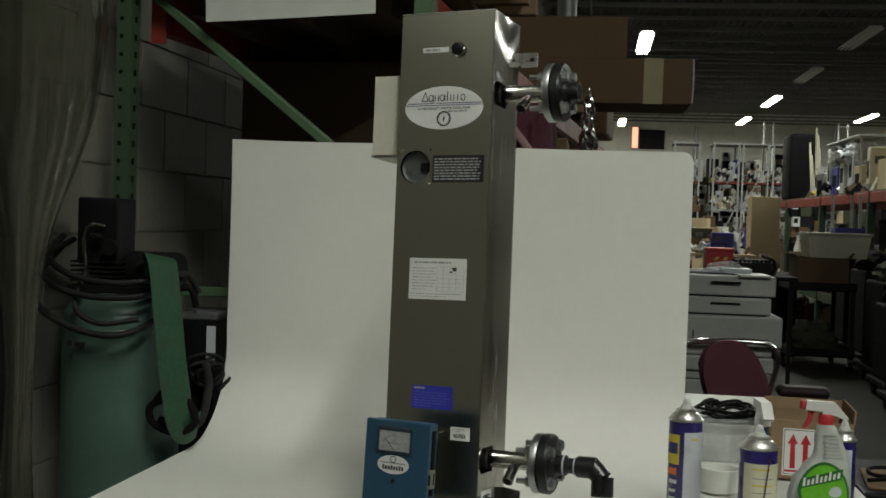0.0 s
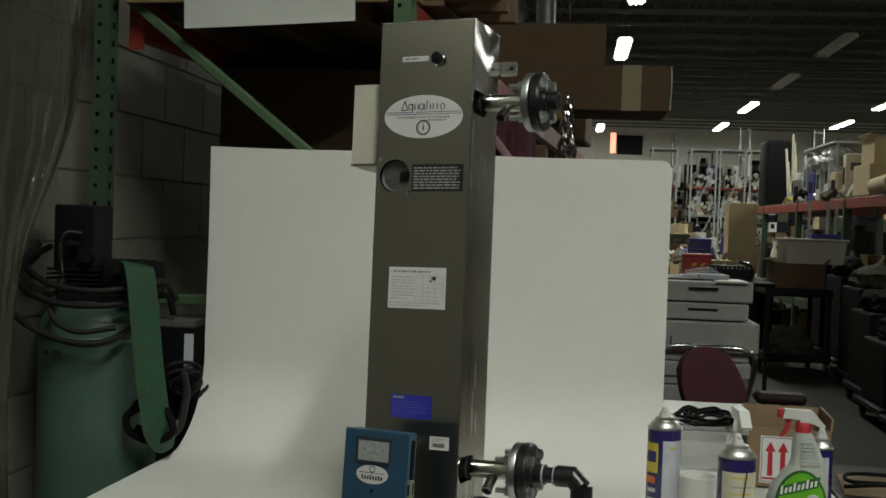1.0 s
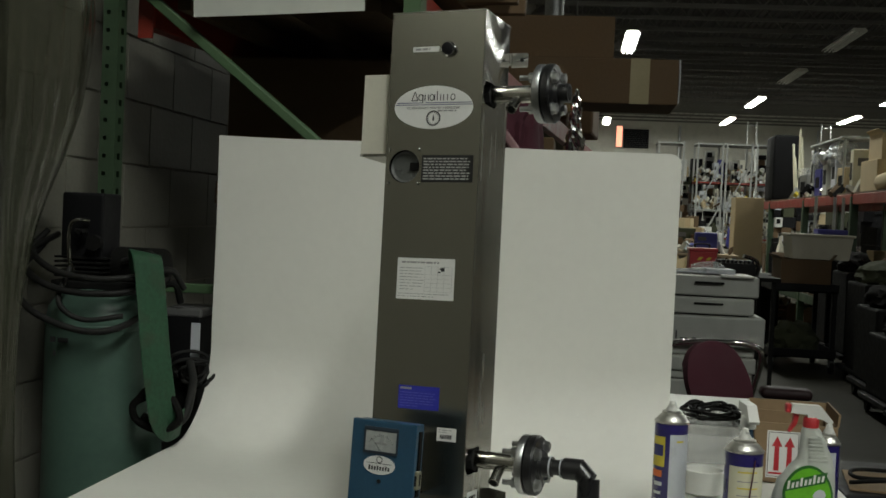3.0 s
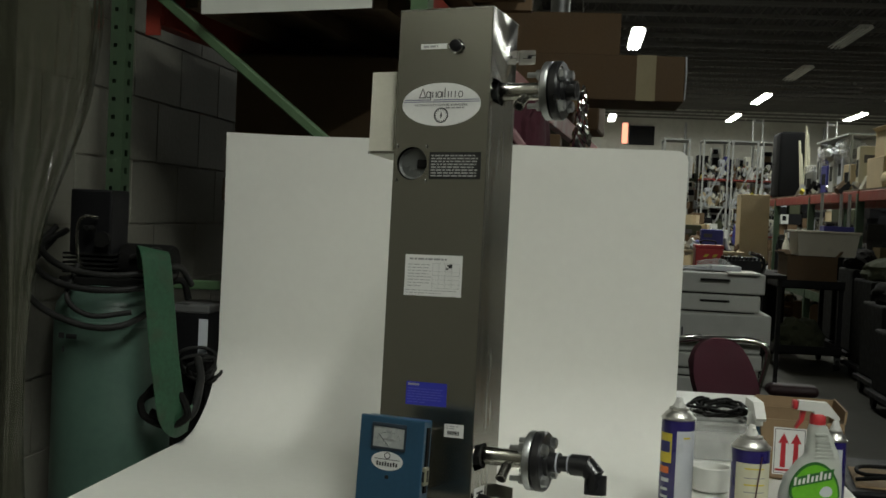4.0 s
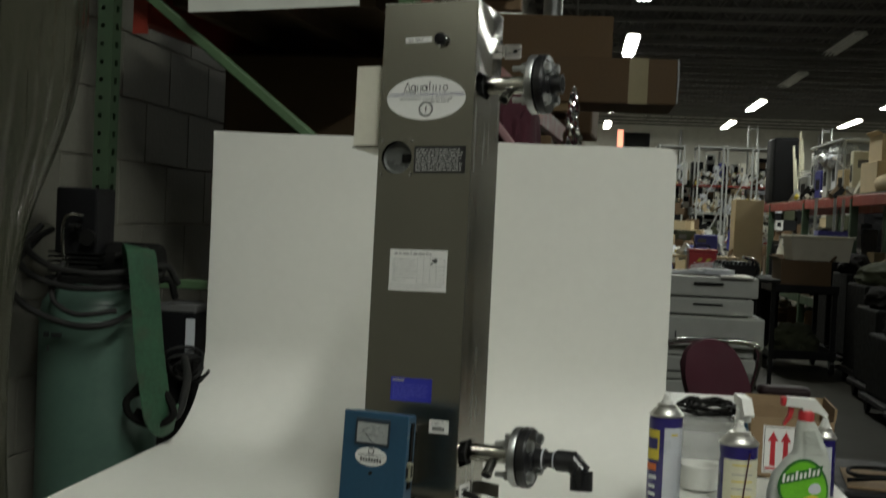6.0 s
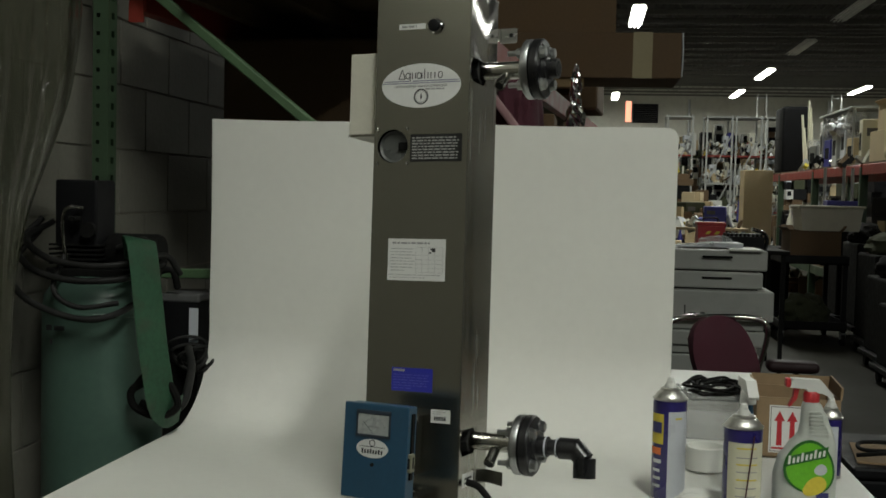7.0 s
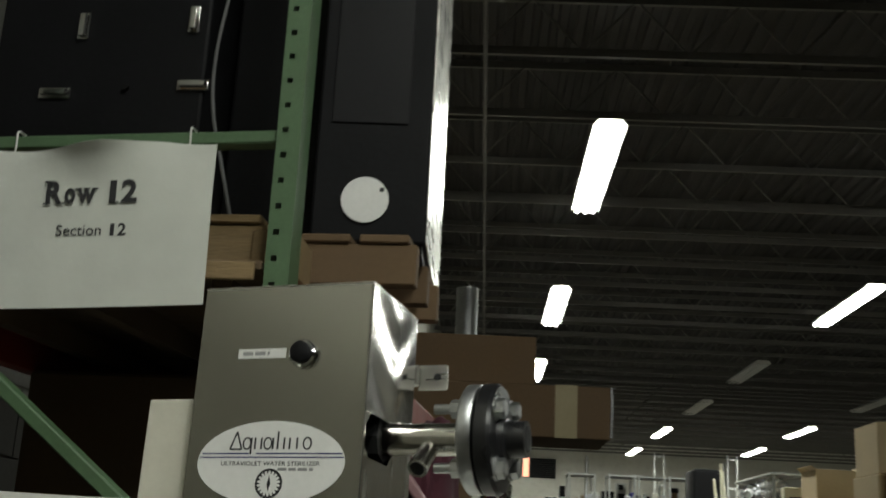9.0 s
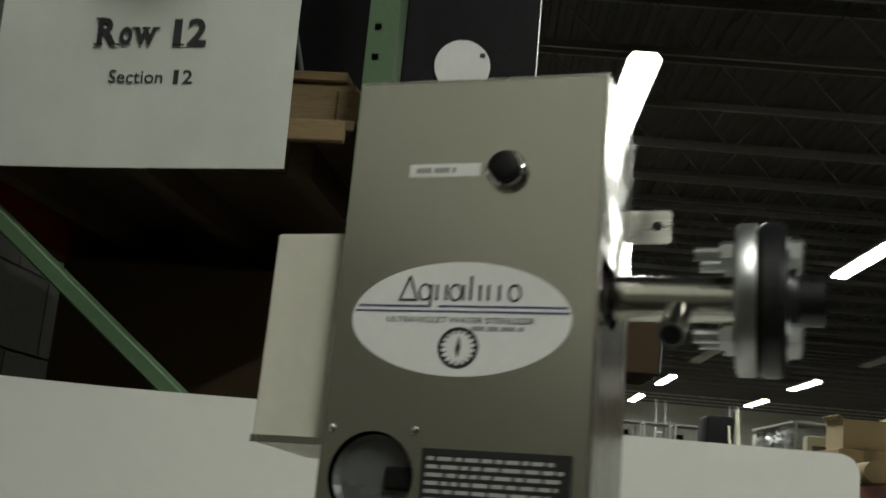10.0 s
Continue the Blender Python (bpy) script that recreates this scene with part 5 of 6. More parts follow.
lab = part("front_label", blob(0.003, 0.074, 0.051, 0.056, 18, -0.0312), "dark_green", bottle, "green printed label with pale slanted marks")
part("inner_patch", blob(0.004, 0.073, 0.046, 0.051, 18, -0.0317), "lime", lab)
part("swirl", blob(0.016, 0.036, 0.026, 0.017, 35, -0.0322), "yellow", lab)
part("roundel", blob(0.027, 0.071, 0.013, 0.011, 20, -0.0324), "label_silver", lab)
part("brand_shadow", slab([(-0.045, 0.075), (0.038, 0.097), (0.042, 0.12), (-0.041, 0.096)], -0.0326, -0.0322), "dark_green", lab)
for k in range(9):
    x = -0.039 + 0.0086 * k
    tall = 0.006 if k in (0, 3, 6) else 0.0
    part("brand_stroke", slab([(x, 0.0805 + 0.0023 * k), (x + 0.0048, 0.0815 + 0.0023 * k), (x + 0.0062, 0.093 + tall + 0.0024 * k), (x + 0.0014, 0.092 + tall + 0.0024 * k)], -0.033, -0.0327), "label_white", lab)
part("foot_print", box(0.02, 0.045, -0.0324, -0.032, 0.013, 0.024), "ink_blue", lab)
lab.location = (-0.011, 0.0, 0.006)
trigger_head(bottle, 0.215, "white_plastic", "red", 0.9)
blue_bottle = thing("trigger_bottle", pose(0.692, -0.55, TOP + 0.001, 0, 0, -82), "slim clear bottle of blue liquid with a white trigger head", "spray bottle", "spray bottles")
part("body", flat_bottle([(-0.023, 0.023, 0.02, 0.0), (-0.025, 0.025, 0.023, 0.006), (-0.025, 0.025, 0.023, 0.12), (-0.02, 0.02, 0.019, 0.15), (-0.011, 0.011, 0.011, 0.185), (-0.01, 0.01, 0.01, 0.2)]), "meter_blue", blue_bottle, smooth=True)
part("blue_label", slab([(-0.024, 0.01), (0.024, 0.01), (0.024, 0.09), (-0.024, 0.09)], -0.027, -0.0255), "meter_blue", blue_bottle)
trigger_head(blue_bottle, 0.205, "white_plastic", "white_plastic", 0.85)
box3 = carton(pose(0.77, -0.16, TOP, 0, 0, -4), 0.195, 0.2, 0.147, "card_mid", "open brown cardboard carton with a white arrow label", False, True, spread=6)
lab = part("arrow_label", box(0.03, 0.108, -0.0012, 0.0, 0.012, 0.128), "label_white", box3, "white label with two red upward arrows")
part("border", bars([(0.033, 0.105, 0.015, 0.0165), (0.033, 0.105, 0.1235, 0.125), (0.033, 0.0345, 0.015, 0.125), (0.1035, 0.105, 0.015, 0.125)], -0.0013), "ink", lab)
for cx in (0.054, 0.084):
    part("arrow", slab([(cx - 0.0065, 0.03), (cx + 0.0065, 0.03), (cx + 0.0055, 0.09), (cx + 0.0125, 0.09), (cx, 0.115), (cx - 0.0125, 0.09), (cx - 0.0055, 0.09)], -0.0016, -0.0013), "red_ink", lab)
part("base_rule", bars([(0.036, 0.102, 0.021, 0.026)], -0.0014), "red_ink", lab)
tub2 = thing("clear_bin", pose(0.615, 0.0, TOP, 0, 0, 0), "clear plastic storage bin holding black cables", "bin")
part("wall", join(box(0, 0.145, 0, 0.002, 0, 0.1), box(0, 0.145, 0.25, 0.252, 0, 0.1), box(0, 0.002, 0.002, 0.25, 0, 0.1), box(0.143, 0.145, 0.002, 0.25, 0, 0.1), box(0, 0.145, 0, 0.252, 0, 0.002)), "clear", tub2)
part("rim", join(box(-0.006, 0.151, -0.006, 0.0, 0.094, 0.102), box(-0.006, 0.151, 0.252, 0.258, 0.094, 0.102), box(-0.006, 0.0, 0.0, 0.252, 0.094, 0.102), box(0.145, 0.151, 0.0, 0.252, 0.094, 0.102)), "clear", tub2)
for k, pts in enumerate(([(0.64, 0.42, 0.008), (0.66, 0.46, 0.07), (0.70, 0.5, 0.085), (0.73, 0.52, 0.05), (0.76, 0.56, 0.012)], [(0.62, 0.5, 0.01), (0.70, 0.46, 0.03), (0.78, 0.5, 0.02), (0.83, 0.56, 0.012)], [(0.62, 0.56, 0.012), (0.7, 0.58, 0.04), (0.77, 0.55, 0.02), (0.85, 0.52, 0.01)], [(0.66, 0.6, 0.01), (0.72, 0.5, 0.03), (0.8, 0.6, 0.02), (0.86, 0.6, 0.01)])):
    single("cable_coil", tube([(x, yy, TOP + z) for x, yy, z in pts], 0.007, 7, 8), "rubber", pose(0, 0, 0), "black cable lying in loops on the table", "cable", "table cables", smooth=True)
for k in range(6):
    r = random.Random(60 + k)
    pts = [(0.705 + 0.085 * r.uniform(0.4, 1.2) * math.cos(a), 0.14 + 0.11 * r.uniform(0.4, 1.2) * math.sin(a), TOP + 0.106 + 0.003 * k + r.uniform(-0.002, 0.012)) for a in [0.75 * j + k for j in range(10)]]
    single("cable_coil", tube(pts, 0.004, 6, 7), "rubber", pose(0, 0, 0), "black cable piled over the rim of the bin", "cable", "bin cables", smooth=True)
single("power_brick", box(0.66, 0.80, 0.40, 0.47, TOP, TOP + 0.035, 0.006), "black_plastic", pose(0, 0, 0), "black plastic power adapter among the cables", "power adapter")
single("paper_bowl", lathe([(0.0, 0.0), (0.04, 0.0), (0.044, 0.004), (0.048, 0.055), (0.046, 0.057), (0.042, 0.055), (0.039, 0.008), (0.0, 0.006)], 40), "sign_paper", pose(0.632, -0.33, TOP + 0.001), "open white paper bowl standing on the table", "bowl", smooth=True)
sack("crumpled_paper", pose(0.60, -0.62, TOP + 0.003), 0.06, 0.045, 0.016, "sign_paper", "crumpled white paper towel by the cans", "paper towel", 9)

# ---- beyond the table ----
chair = thing("office_chair", pose(0.90, 1.62, 0, 0, 0, 12), "maroon upholstered office chair with a chrome tube frame", "chair")


def cushion(w, d, h, puff):
    bm = box(-w / 2, w / 2, -d / 2, d / 2, -h / 2, h / 2)
    bmesh.ops.subdivide_edges(bm, edges=bm.edges[:], cuts=8, use_grid_fill=True)
    for v in bm.verts:
        x, y, z = v.co.x / (w / 2), v.co.y / (d / 2), v.co.z / (h / 2)
        k = (abs(x) ** 4 + abs(z) ** 4) ** 0.25
        v.co.x *= 1 / max(1, (abs(x) ** 2.3 + abs(z) ** 2.3) ** (1 / 2.3))
        v.co.z *= 1 / max(1, (abs(x) ** 2.3 + abs(z) ** 2.3) ** (1 / 2.3))
        v.co.y *= 1 - 0.6 * min(k, 1) ** 3
        v.co.y += puff * (x * x)
    return bm


part("backrest", moved(cushion(0.27, 0.09, 0.37, -0.03), pose(0.0, 0.02, 0.70, -8, -22, 14)), "maroon", chair, smooth=True)
part("seat", moved(cushion(0.48, 0.1, 0.46, 0.0), pose(0, 0.27, 0.46, 90)), "maroon", chair, smooth=True)
part("frame", tube([(-0.23, 0.45, 0.02), (-0.235, 0.42, 0.3), (-0.23, 0.2, 0.62), (-0.22, 0.06, 0.80), (-0.18, 0.05, 0.862), (0.0, 0.05, 0.875), (0.16, 0.05, 0.865), (0.205, 0.06, 0.81), (0.22, 0.2, 0.62), (0.235, 0.42, 0.3), (0.23, 0.45, 0.02)], 0.012, 8, 10), "chrome", chair, "bent chrome tube", smooth=True)
for x in (-0.23, 0.23):
    part("leg", tube([(x, -0.04, 0.012), (x, 0.02, 0.2), (x, 0.08, 0.42), (x, 0.3, 0.44)], 0.012, 6, 10), "chrome", chair, smooth=True)
part("arm_pad", moved(box(0.0, 0.2, -0.05, 0.05, -0.022, 0.022, 0.02, 3), pose(0.158, -0.06, 0.695, 0, 0, -14)), "arm_vinyl", chair, "padded arm", smooth=True)
part("arm_post", tube([(0.28, -0.08, 0.69), (0.27, 0.0, 0.56), (0.24, 0.2, 0.45)], 0.012, 6, 10), "rubber", chair, smooth=True)

copier = thing("copier", pose(0.72, 4.9, 0), "grey office copier stacked from drawers, papers on top", "copier")
for z0, z1, w0, w1, d0 in ((0.0, 0.27, 0.12, 0.83, 0.02), (0.275, 0.33, 0.14, 0.81, 0.03), (0.335, 0.44, 0.1, 0.86, 0.0), (0.445, 0.515, 0.1, 0.85, 0.02), (0.52, 0.725, 0.06, 0.90, -0.06), (0.735, 0.85, 0.05, 0.83, 0.0), (0.86, 1.0, 0.05, 0.86, 0.02)):
    part("drawer", box(w0, w1, d0, 0.62, z0, z1, 0.012), "grey_plastic", copier)
part("core", box(0.16, 0.80, 0.04, 0.6, 0.01, 0.99), "rubber", copier)
for z in (0.80, 0.945):
    part("handle", box(0.42, 0.62, -0.012, 0.02, z, z + 0.014, 0.003), "rubber", copier)
part("panel", box(0.60, 0.82, -0.02, 0.2, 0.995, 1.01, 0.004), "white_plastic", copier)
for x0, x1, z0, z1 in ((0.30, 0.31, 0.56, 0.62), (0.33, 0.38, 0.555, 0.57), (0.41, 0.44, 0.56, 0.575)):
    part("scrape", box(x0, x1, -0.0635, -0.0605, z0, z1), "ink", copier, "dark scuff mark")
for k in range(5):
    single("paper_sheet", moved(box(0, 0.28, 0, 0.2, 0, 0.008 + 0.006 * k, 0.001, 1), pose(0, 0, 0, 0, 0, 23 * k)), "sign_paper" if k % 2 else "label_silver", pose(0.95 + 0.12 * k, 5.05 + 0.05 * (k % 2), 1.011), "loose papers and a plastic bag on the copier", "papers", "papers")
sack("plastic_bag", pose(1.25, 5.15, 1.012), 0.12, 0.09, 0.05, "clear", "crumpled clear plastic bag on the copier", "plastic bag", 4)
table2 = thing("side_table", pose(1.15, 5.9, 0), "dark side table behind the copier", "table")
part("tabletop", box(0, 0.75, 0, 0.8, 0.93, 0.96, 0.004), "rubber", table2)
for x in (0.03, 0.69):
    for yy in (0.03, 0.74):
        part("leg", box(x, x + 0.03, yy, yy + 0.03, 0, 0.93), "rubber", table2)
rack_box = thing("card_rack", pose(1.42, 6.0, 0.961), "black slotted card rack with a row of notches", "card rack")
part("body", box(0, 0.3, 0, 0.25, 0, 0.1, 0.004), "black_plastic", rack_box)
for k in range(9):
    part("notch", box(0.01 + 0.032 * k, 0.028 + 0.032 * k, 0.0, 0.25, 0.1, 0.122, 0.001), "black_plastic", rack_box)
red_box = thing("red_toolbox", pose(1.24, 6.35, 0.961), "red metal toolbox with yellow warning flashes", "toolbox")
part("body", box(0, 0.22, 0, 0.2, 0, 0.17, 0.006), "red", red_box)
part("lid", box(-0.006, 0.226, -0.006, 0.206, 0.17, 0.2, 0.006), "red", red_box)
for x in (0.06, 0.13):
    part("flash", slab([(x, 0.1), (x + 0.03, 0.1), (x + 0.05, 0.125), (x + 0.02, 0.125)], -0.002, 0.0), "yellow", red_box)
part("handle", tube([(0.05, 0.1, 0.2), (0.06, 0.1, 0.23), (0.16, 0.1, 0.23), (0.17, 0.1, 0.2)], 0.006, 6, 8), "black_plastic", red_box)
chrome_tap = single("chrome_lever", tube([(1.74, 6.1, 0.962), (1.75, 6.08, 1.03), (1.72, 6.05, 1.09), (1.62, 6.0, 1.12)], 0.016, 8, 10), "chrome", pose(0, 0, 0), "bent chrome lever standing on the side table", "lever", smooth=True)

cart = thing("utility_cart", pose(2.16, 7.85, 0), "black two-tier utility cart loaded with a carton and a tub", "cart")
for z in (0.14, 0.76):
    part("tray", join(box(0, 0.62, 0, 0.9, z, z + 0.012), box(0, 0.62, 0, 0.015, z, z + 0.08), box(0, 0.62, 0.885, 0.9, z, z + 0.08), box(0, 0.015, 0.015, 0.885, z, z + 0.08), box(0.605, 0.62, 0.015, 0.885, z, z + 0.08)), "black_plastic", cart)
for x in (0.03, 0.59):
    for yy in (0.03, 0.87):
        part("post", box(x - 0.022, x + 0.022, yy - 0.022, yy + 0.022, 0.12, 0.84, 0.004), "black_plastic", cart)
        caster = part("caster", rod((x - 0.018, yy, 0.055), (x + 0.018, yy, 0.055), 0.055, 18), "rubber", cart)
        part("fork", box(x - 0.026, x + 0.026, yy - 0.02, yy + 0.02, 0.06, 0.13), "galvanised", caster)
carton(pose(2.25, 7.9, 0.775), 0.46, 0.5, 0.29, "card", "brown carton with loose flaps on the cart", False, True)
tub = thing("storage_tub", pose(2.27, 8.0, 1.07), "large cream plastic tub resting on the carton", "tub")
part("body", join(slab([(0.10, 0.0), (0.62, 0.0), (0.655, 0.22), (0.078, 0.22)], 0.0, 0.45)), "tub", tub)
part("rim", box(0.062, 0.672, -0.02, 0.47, 0.215, 0.24, 0.008), "tub", tub)
single("blue_tray", join(box(0, 0.28, 0, 0.2, 0, 0.05, 0.006)), "blue_bin", pose(2.60, 8.05, 1.311), "blue plastic tray on the cream tub", "tray")
for x in (2.64, 2.82, 2.9):
    single("sample_stand", join(rod((x, 8.4, 1.311), (x, 8.4, 1.68), 0.016, 8), box(x - 0.03, x + 0.03, 8.37, 8.43, 1.311, 1.32)), "grey_plastic", pose(0, 0, 0), "upright grey metal stand rod on the tub", "stand rod", "stand rods")
sack("covered_load", pose(2.45, 8.2, 0.153), 0.22, 0.3, 0.2, "olive", "olive cloth bundle on the cart's lower tray", "bundle", 6)
fileb = thing("file_cabinet", pose(2.10, 9.0, 0), "black steel filing cabinet beside the cart", "cabinet")
part("body", box(0, 0.34, 0, 0.6, 0, 0.86, 0.006), "case_black", fileb)
for k in range(3):
    part("drawer", box(0.015, 0.325, -0.01, 0.0, 0.05 + 0.27 * k, 0.3 + 0.27 * k, 0.003), "black_plastic", fileb)
for k, (x, yy, w, h) in enumerate(((2.62, 6.0, 0.6, 0.75), (2.75, 6.9, 0.5, 0.9), (2.5, 5.1, 0.7, 0.6), (2.45, 4.2, 0.75, 0.5), (2.9, 8.2, 0.35, 0.95), (2.95, 9.3, 0.3, 1.1))):
    c = thing("machine_cart", pose(x, yy, 0), "dark machine under a cloth on a low wheeled base", "machine", "dark machines")
    part("body", box(0.04, w - 0.04, 0.04, 0.7, 0.14, h, 0.02), "rubber", c)
    part("base", box(0, w, 0, 0.74, 0.1, 0.14, 0.006), "black_plastic", c)
    for x2 in (0.06, w - 0.06):
        for y2 in (0.06, 0.68):
            part("caster", rod((x2 - 0.015, y2, 0.05), (x2 + 0.015, y2, 0.05), 0.05, 14), "rubber", c)
    sack("dark_cover", pose(x + w / 2, yy + 0.37, h), w * 0.42, 0.3, 0.13, "dark_cloth" if k != 1 else "olive", "dark cloth cover slumped over the machine", "cover", 10 + k)
sack("olive_bag", pose(1.85, 0.4, 0.0), 0.2, 0.2, 0.36, "olive", "full olive cloth bag on the floor by the table", "bag", 15)


crate = thing("equipment_crate", pose(1.22, 0.75, 0), "black equipment crate on the floor beside the table", "crate")
part("body", box(0, 0.9, 0, 0.55, 0.0, 0.46, 0.012), "case_black", crate)
part("lid", box(-0.006, 0.906, -0.006, 0.556, 0.461, 0.5, 0.01), "black_plastic", crate)
for x in (0.2, 0.7):
    part("latch", box(x - 0.03, x + 0.03, -0.014, -0.006, 0.43, 0.485, 0.002), "galvanised", crate)
single("card_sheet", moved(box(0, 0.4, 0, 0.3, 0, 0.006), pose(0, 0, 0, 0, 0, -8)), "card_mid", pose(1.24, 0.8, 0.502), "flat piece of light cardboard on the black crate", "cardboard")
single("cable_coil", tube([(1.25, 0.85, 0.518), (1.35, 0.8, 0.54), (1.5, 0.9, 0.52), (1.45, 1.05, 0.52), (1.3, 1.0, 0.53), (1.28, 0.88, 0.53), (1.42, 0.82, 0.54), (1.6, 0.85, 0.513)], 0.007, 7, 8), "rubber", pose(0, 0, 0), "thick black cable coiled on the crate", "cable", "crate cables", smooth=True)


# ---- storage rows on the far side of the aisle ----
def bottle_at(x, y, z, r, h, material):
    single("jug", lathe([(0, 0), (r, 0), (r * 1.02, h * 0.1), (r, h * 0.62), (r * 0.7, h * 0.78), (r * 0.33, h * 0.88), (r * 0.33, h), (0, h)], 16), material, pose(x, y, z), "plastic jug standing on the storage shelf", "jug", "jugs", smooth=True)


def instrument_at(x, y, z, w, d, h, material, yaw=0):
    t = thing("instrument", pose(x, y, z, 0, 0, yaw), "bench instrument with a dark panel on the storage shelf", "instrument", "instruments")
    part("case", box(0, w, 0, d, 0, h, 0.012), material, t)
    part("panel", box(w * 0.12, w * 0.5, -0.004, 0, h * 0.62, h * 0.8, 0.002), "dull_cable", t)
    part("knob", rod((w * 0.25, -0.015, h * 0.2), (w * 0.25, 0, h * 0.2), 0.014, 10), "black_plastic", t)
    part("side_vent", box(-0.003, 0, d * 0.2, d * 0.8, h * 0.3, h * 0.7), "rubber", t)


def lump_at(x, y, z, r, h, material, seed):
    sack("shelf_clutter", pose(x, y, z), r, r, h, material, "jumble of small hardware in a bag on the shelf", "hardware", seed)


def storage_row(x0, y0, y1, levels, depth, frame_mat, beam_mat, bay, height, cross=False):
    y = y0
    while y <= y1 + 0.01:
        for x in (x0, x0 + depth):
            single("rack_post", box(x - 0.04, x + 0.04, y - 0.035, y + 0.035, 0, height, 0.004, 1), frame_mat, pose(0, 0, 0), "painted steel post of a storage rack", "rack post", "storage posts")
        for k in range(3):
            za, zb = 0.3 + k * 0.9, 1.1 + k * 0.9
            if zb < height:
                single("rack_brace", bar((x0, y, za), (x0 + depth, y, zb), 0.035, 0.02), frame_mat, pose(0, 0, 0), "painted steel diagonal of a storage rack", "rack brace", "storage braces")
        y += bay
    n = int(round((y1 - y0) / bay))
    for z in levels:
        for k in range(n):
            for x in (x0, x0 + depth):
                single("rack_beam", box(x - 0.028, x + 0.028, y0 + k * bay + 0.036, y0 + (k + 1) * bay - 0.036, z - 0.11, z, 0.005, 1), beam_mat if z > 1 else "dimmed_green_paint", pose(0, 0, 0), "painted steel storage rack beam", "rack beam", "storage beams")
            single("shelf_deck", box(x0 - 0.02, x0 + depth + 0.02, y0 + k * bay + 0.04, y0 + (k + 1) * bay - 0.04, z + 0.001, z + 0.02), "deck_wood", pose(0, 0, 0), "worn plywood shelf on the storage rack", "shelf deck", "storage decks")


storage_row(3.2, 4.2, 16.8, (0.55, 1.745), 1.0, "dimmed_green_paint", "orange", 2.52, 1.72)
rng = random.Random(11)
PALE = ["white_plastic", "grey_plastic", "label_silver", "tub", "beige", "card_light", "clear"]
DARK = ["black_plastic", "case_black", "rubber", "card", "steel_side", "olive", "blue_bin", "galvanised"]


def fill(x0, x1, y0, y1, z, hmax, step, mats, seed):
    r = random.Random(seed)
    y = y0
    while y < y1:
        w = r.uniform(0.12, 0.34)
        h = r.uniform(0.35, 1.0) * hmax
        x = r.uniform(x0, x1)
        m = r.choice(mats)
        kind = r.random()
        if kind < 0.3:
            instrument_at(x, y, z, w, min(0.3, w * 1.2), h * 0.7, m, r.uniform(-25, 25))
        elif kind < 0.55:
            carton(pose(x, y, z, 0, 0, r.uniform(-20, 20)), w, w * 0.9, h * 0.8, "card" if r.random() < 0.5 else "card_light", "cardboard carton among the goods on the storage shelf", False, group="shelf cartons")
        elif kind < 0.75:
            for k in range(r.randint(1, 3)):
                bottle_at(x + 0.13 * k, y + r.uniform(0, 0.1), z, r.uniform(0.04, 0.075), h * 0.75, m)
        else:
            lump_at(x + 0.1, y + 0.1, z, w * 0.45, h * 0.45, m, r.randint(1, 99))
        y += w * step


Z1 = 1.767
# things standing on the near storage shelf
tallb = thing("tall_black_case", pose(3.18, 14.2, Z1), "tall soft black case standing on the storage shelf", "case")
part("body", box(0, 0.38, 0, 0.7, 0, 0.98, 0.045, 3), "case_black", tallb, smooth=True)
part("zip", box(-0.004, 0.0, 0.12, 0.68, 0.5, 0.515), "rubber", tallb)
for k, (dx, dy) in enumerate(((0.0, 0.0), (0.06, 0.1), (-0.02, 0.2), (0.1, 0.05), (0.03, 0.16))):
    single("paper_tube", rod((3.38 + dx * 0.6, 13.2 + dy, Z1), (3.36 + dx, 13.2 + dy + 0.08 * k, Z1 + 0.98 - 0.09 * k), 0.017, 12), "label_cream", pose(0, 0, 0), "cream cardboard tube leaning on the shelf", "cardboard tube", "cardboard tubes", smooth=True)
for yy, w, h, m in ((12.45, 0.3, 0.4, "clear"), (12.05, 0.3, 0.3, "galvanised"), (11.6, 0.35, 0.6, "white_plastic"), (11.2, 0.3, 0.34, "blue_bin"), (10.85, 0.28, 0.45, "grey_plastic"), (10.4, 0.34, 0.62, "label_silver"), (9.95, 0.26, 0.3, "card_light"), (9.6, 0.24, 0.48, "label_cream")):
    instrument_at(3.25, yy, Z1, 0.4, w, h, m, 6 * math.sin(9 * yy))
hood = thing("tube_stand", pose(3.25, 10.0, Z1), "pale tubular frame holding hanging bins on the shelf", "stand")
for yy in (0.0, 1.6):
    for x in (0.0, 0.6):
        part("leg", rod((x, yy, 0), (x, yy, 0.62), 0.015, 8), "white_rack", hood)
part("top", box(-0.05, 0.65, -0.05, 1.65, 0.62, 0.645, 0.005), "white_rack", hood)


def crumpled(cx, cy, cz, rx, ry, rz, seed):
    bm = bmesh.new()
    bmesh.ops.create_icosphere(bm, subdivisions=3, radius=1)
    for v in bm.verts:
        v.co *= 1 + 0.45 * noise.noise(v.co * 2.6 + Vector((seed * 3.7, 0, 0)))
        v.co = Vector((cx + v.co.x * rx, cy + v.co.y * ry, cz + v.co.z * rz))
    return bm


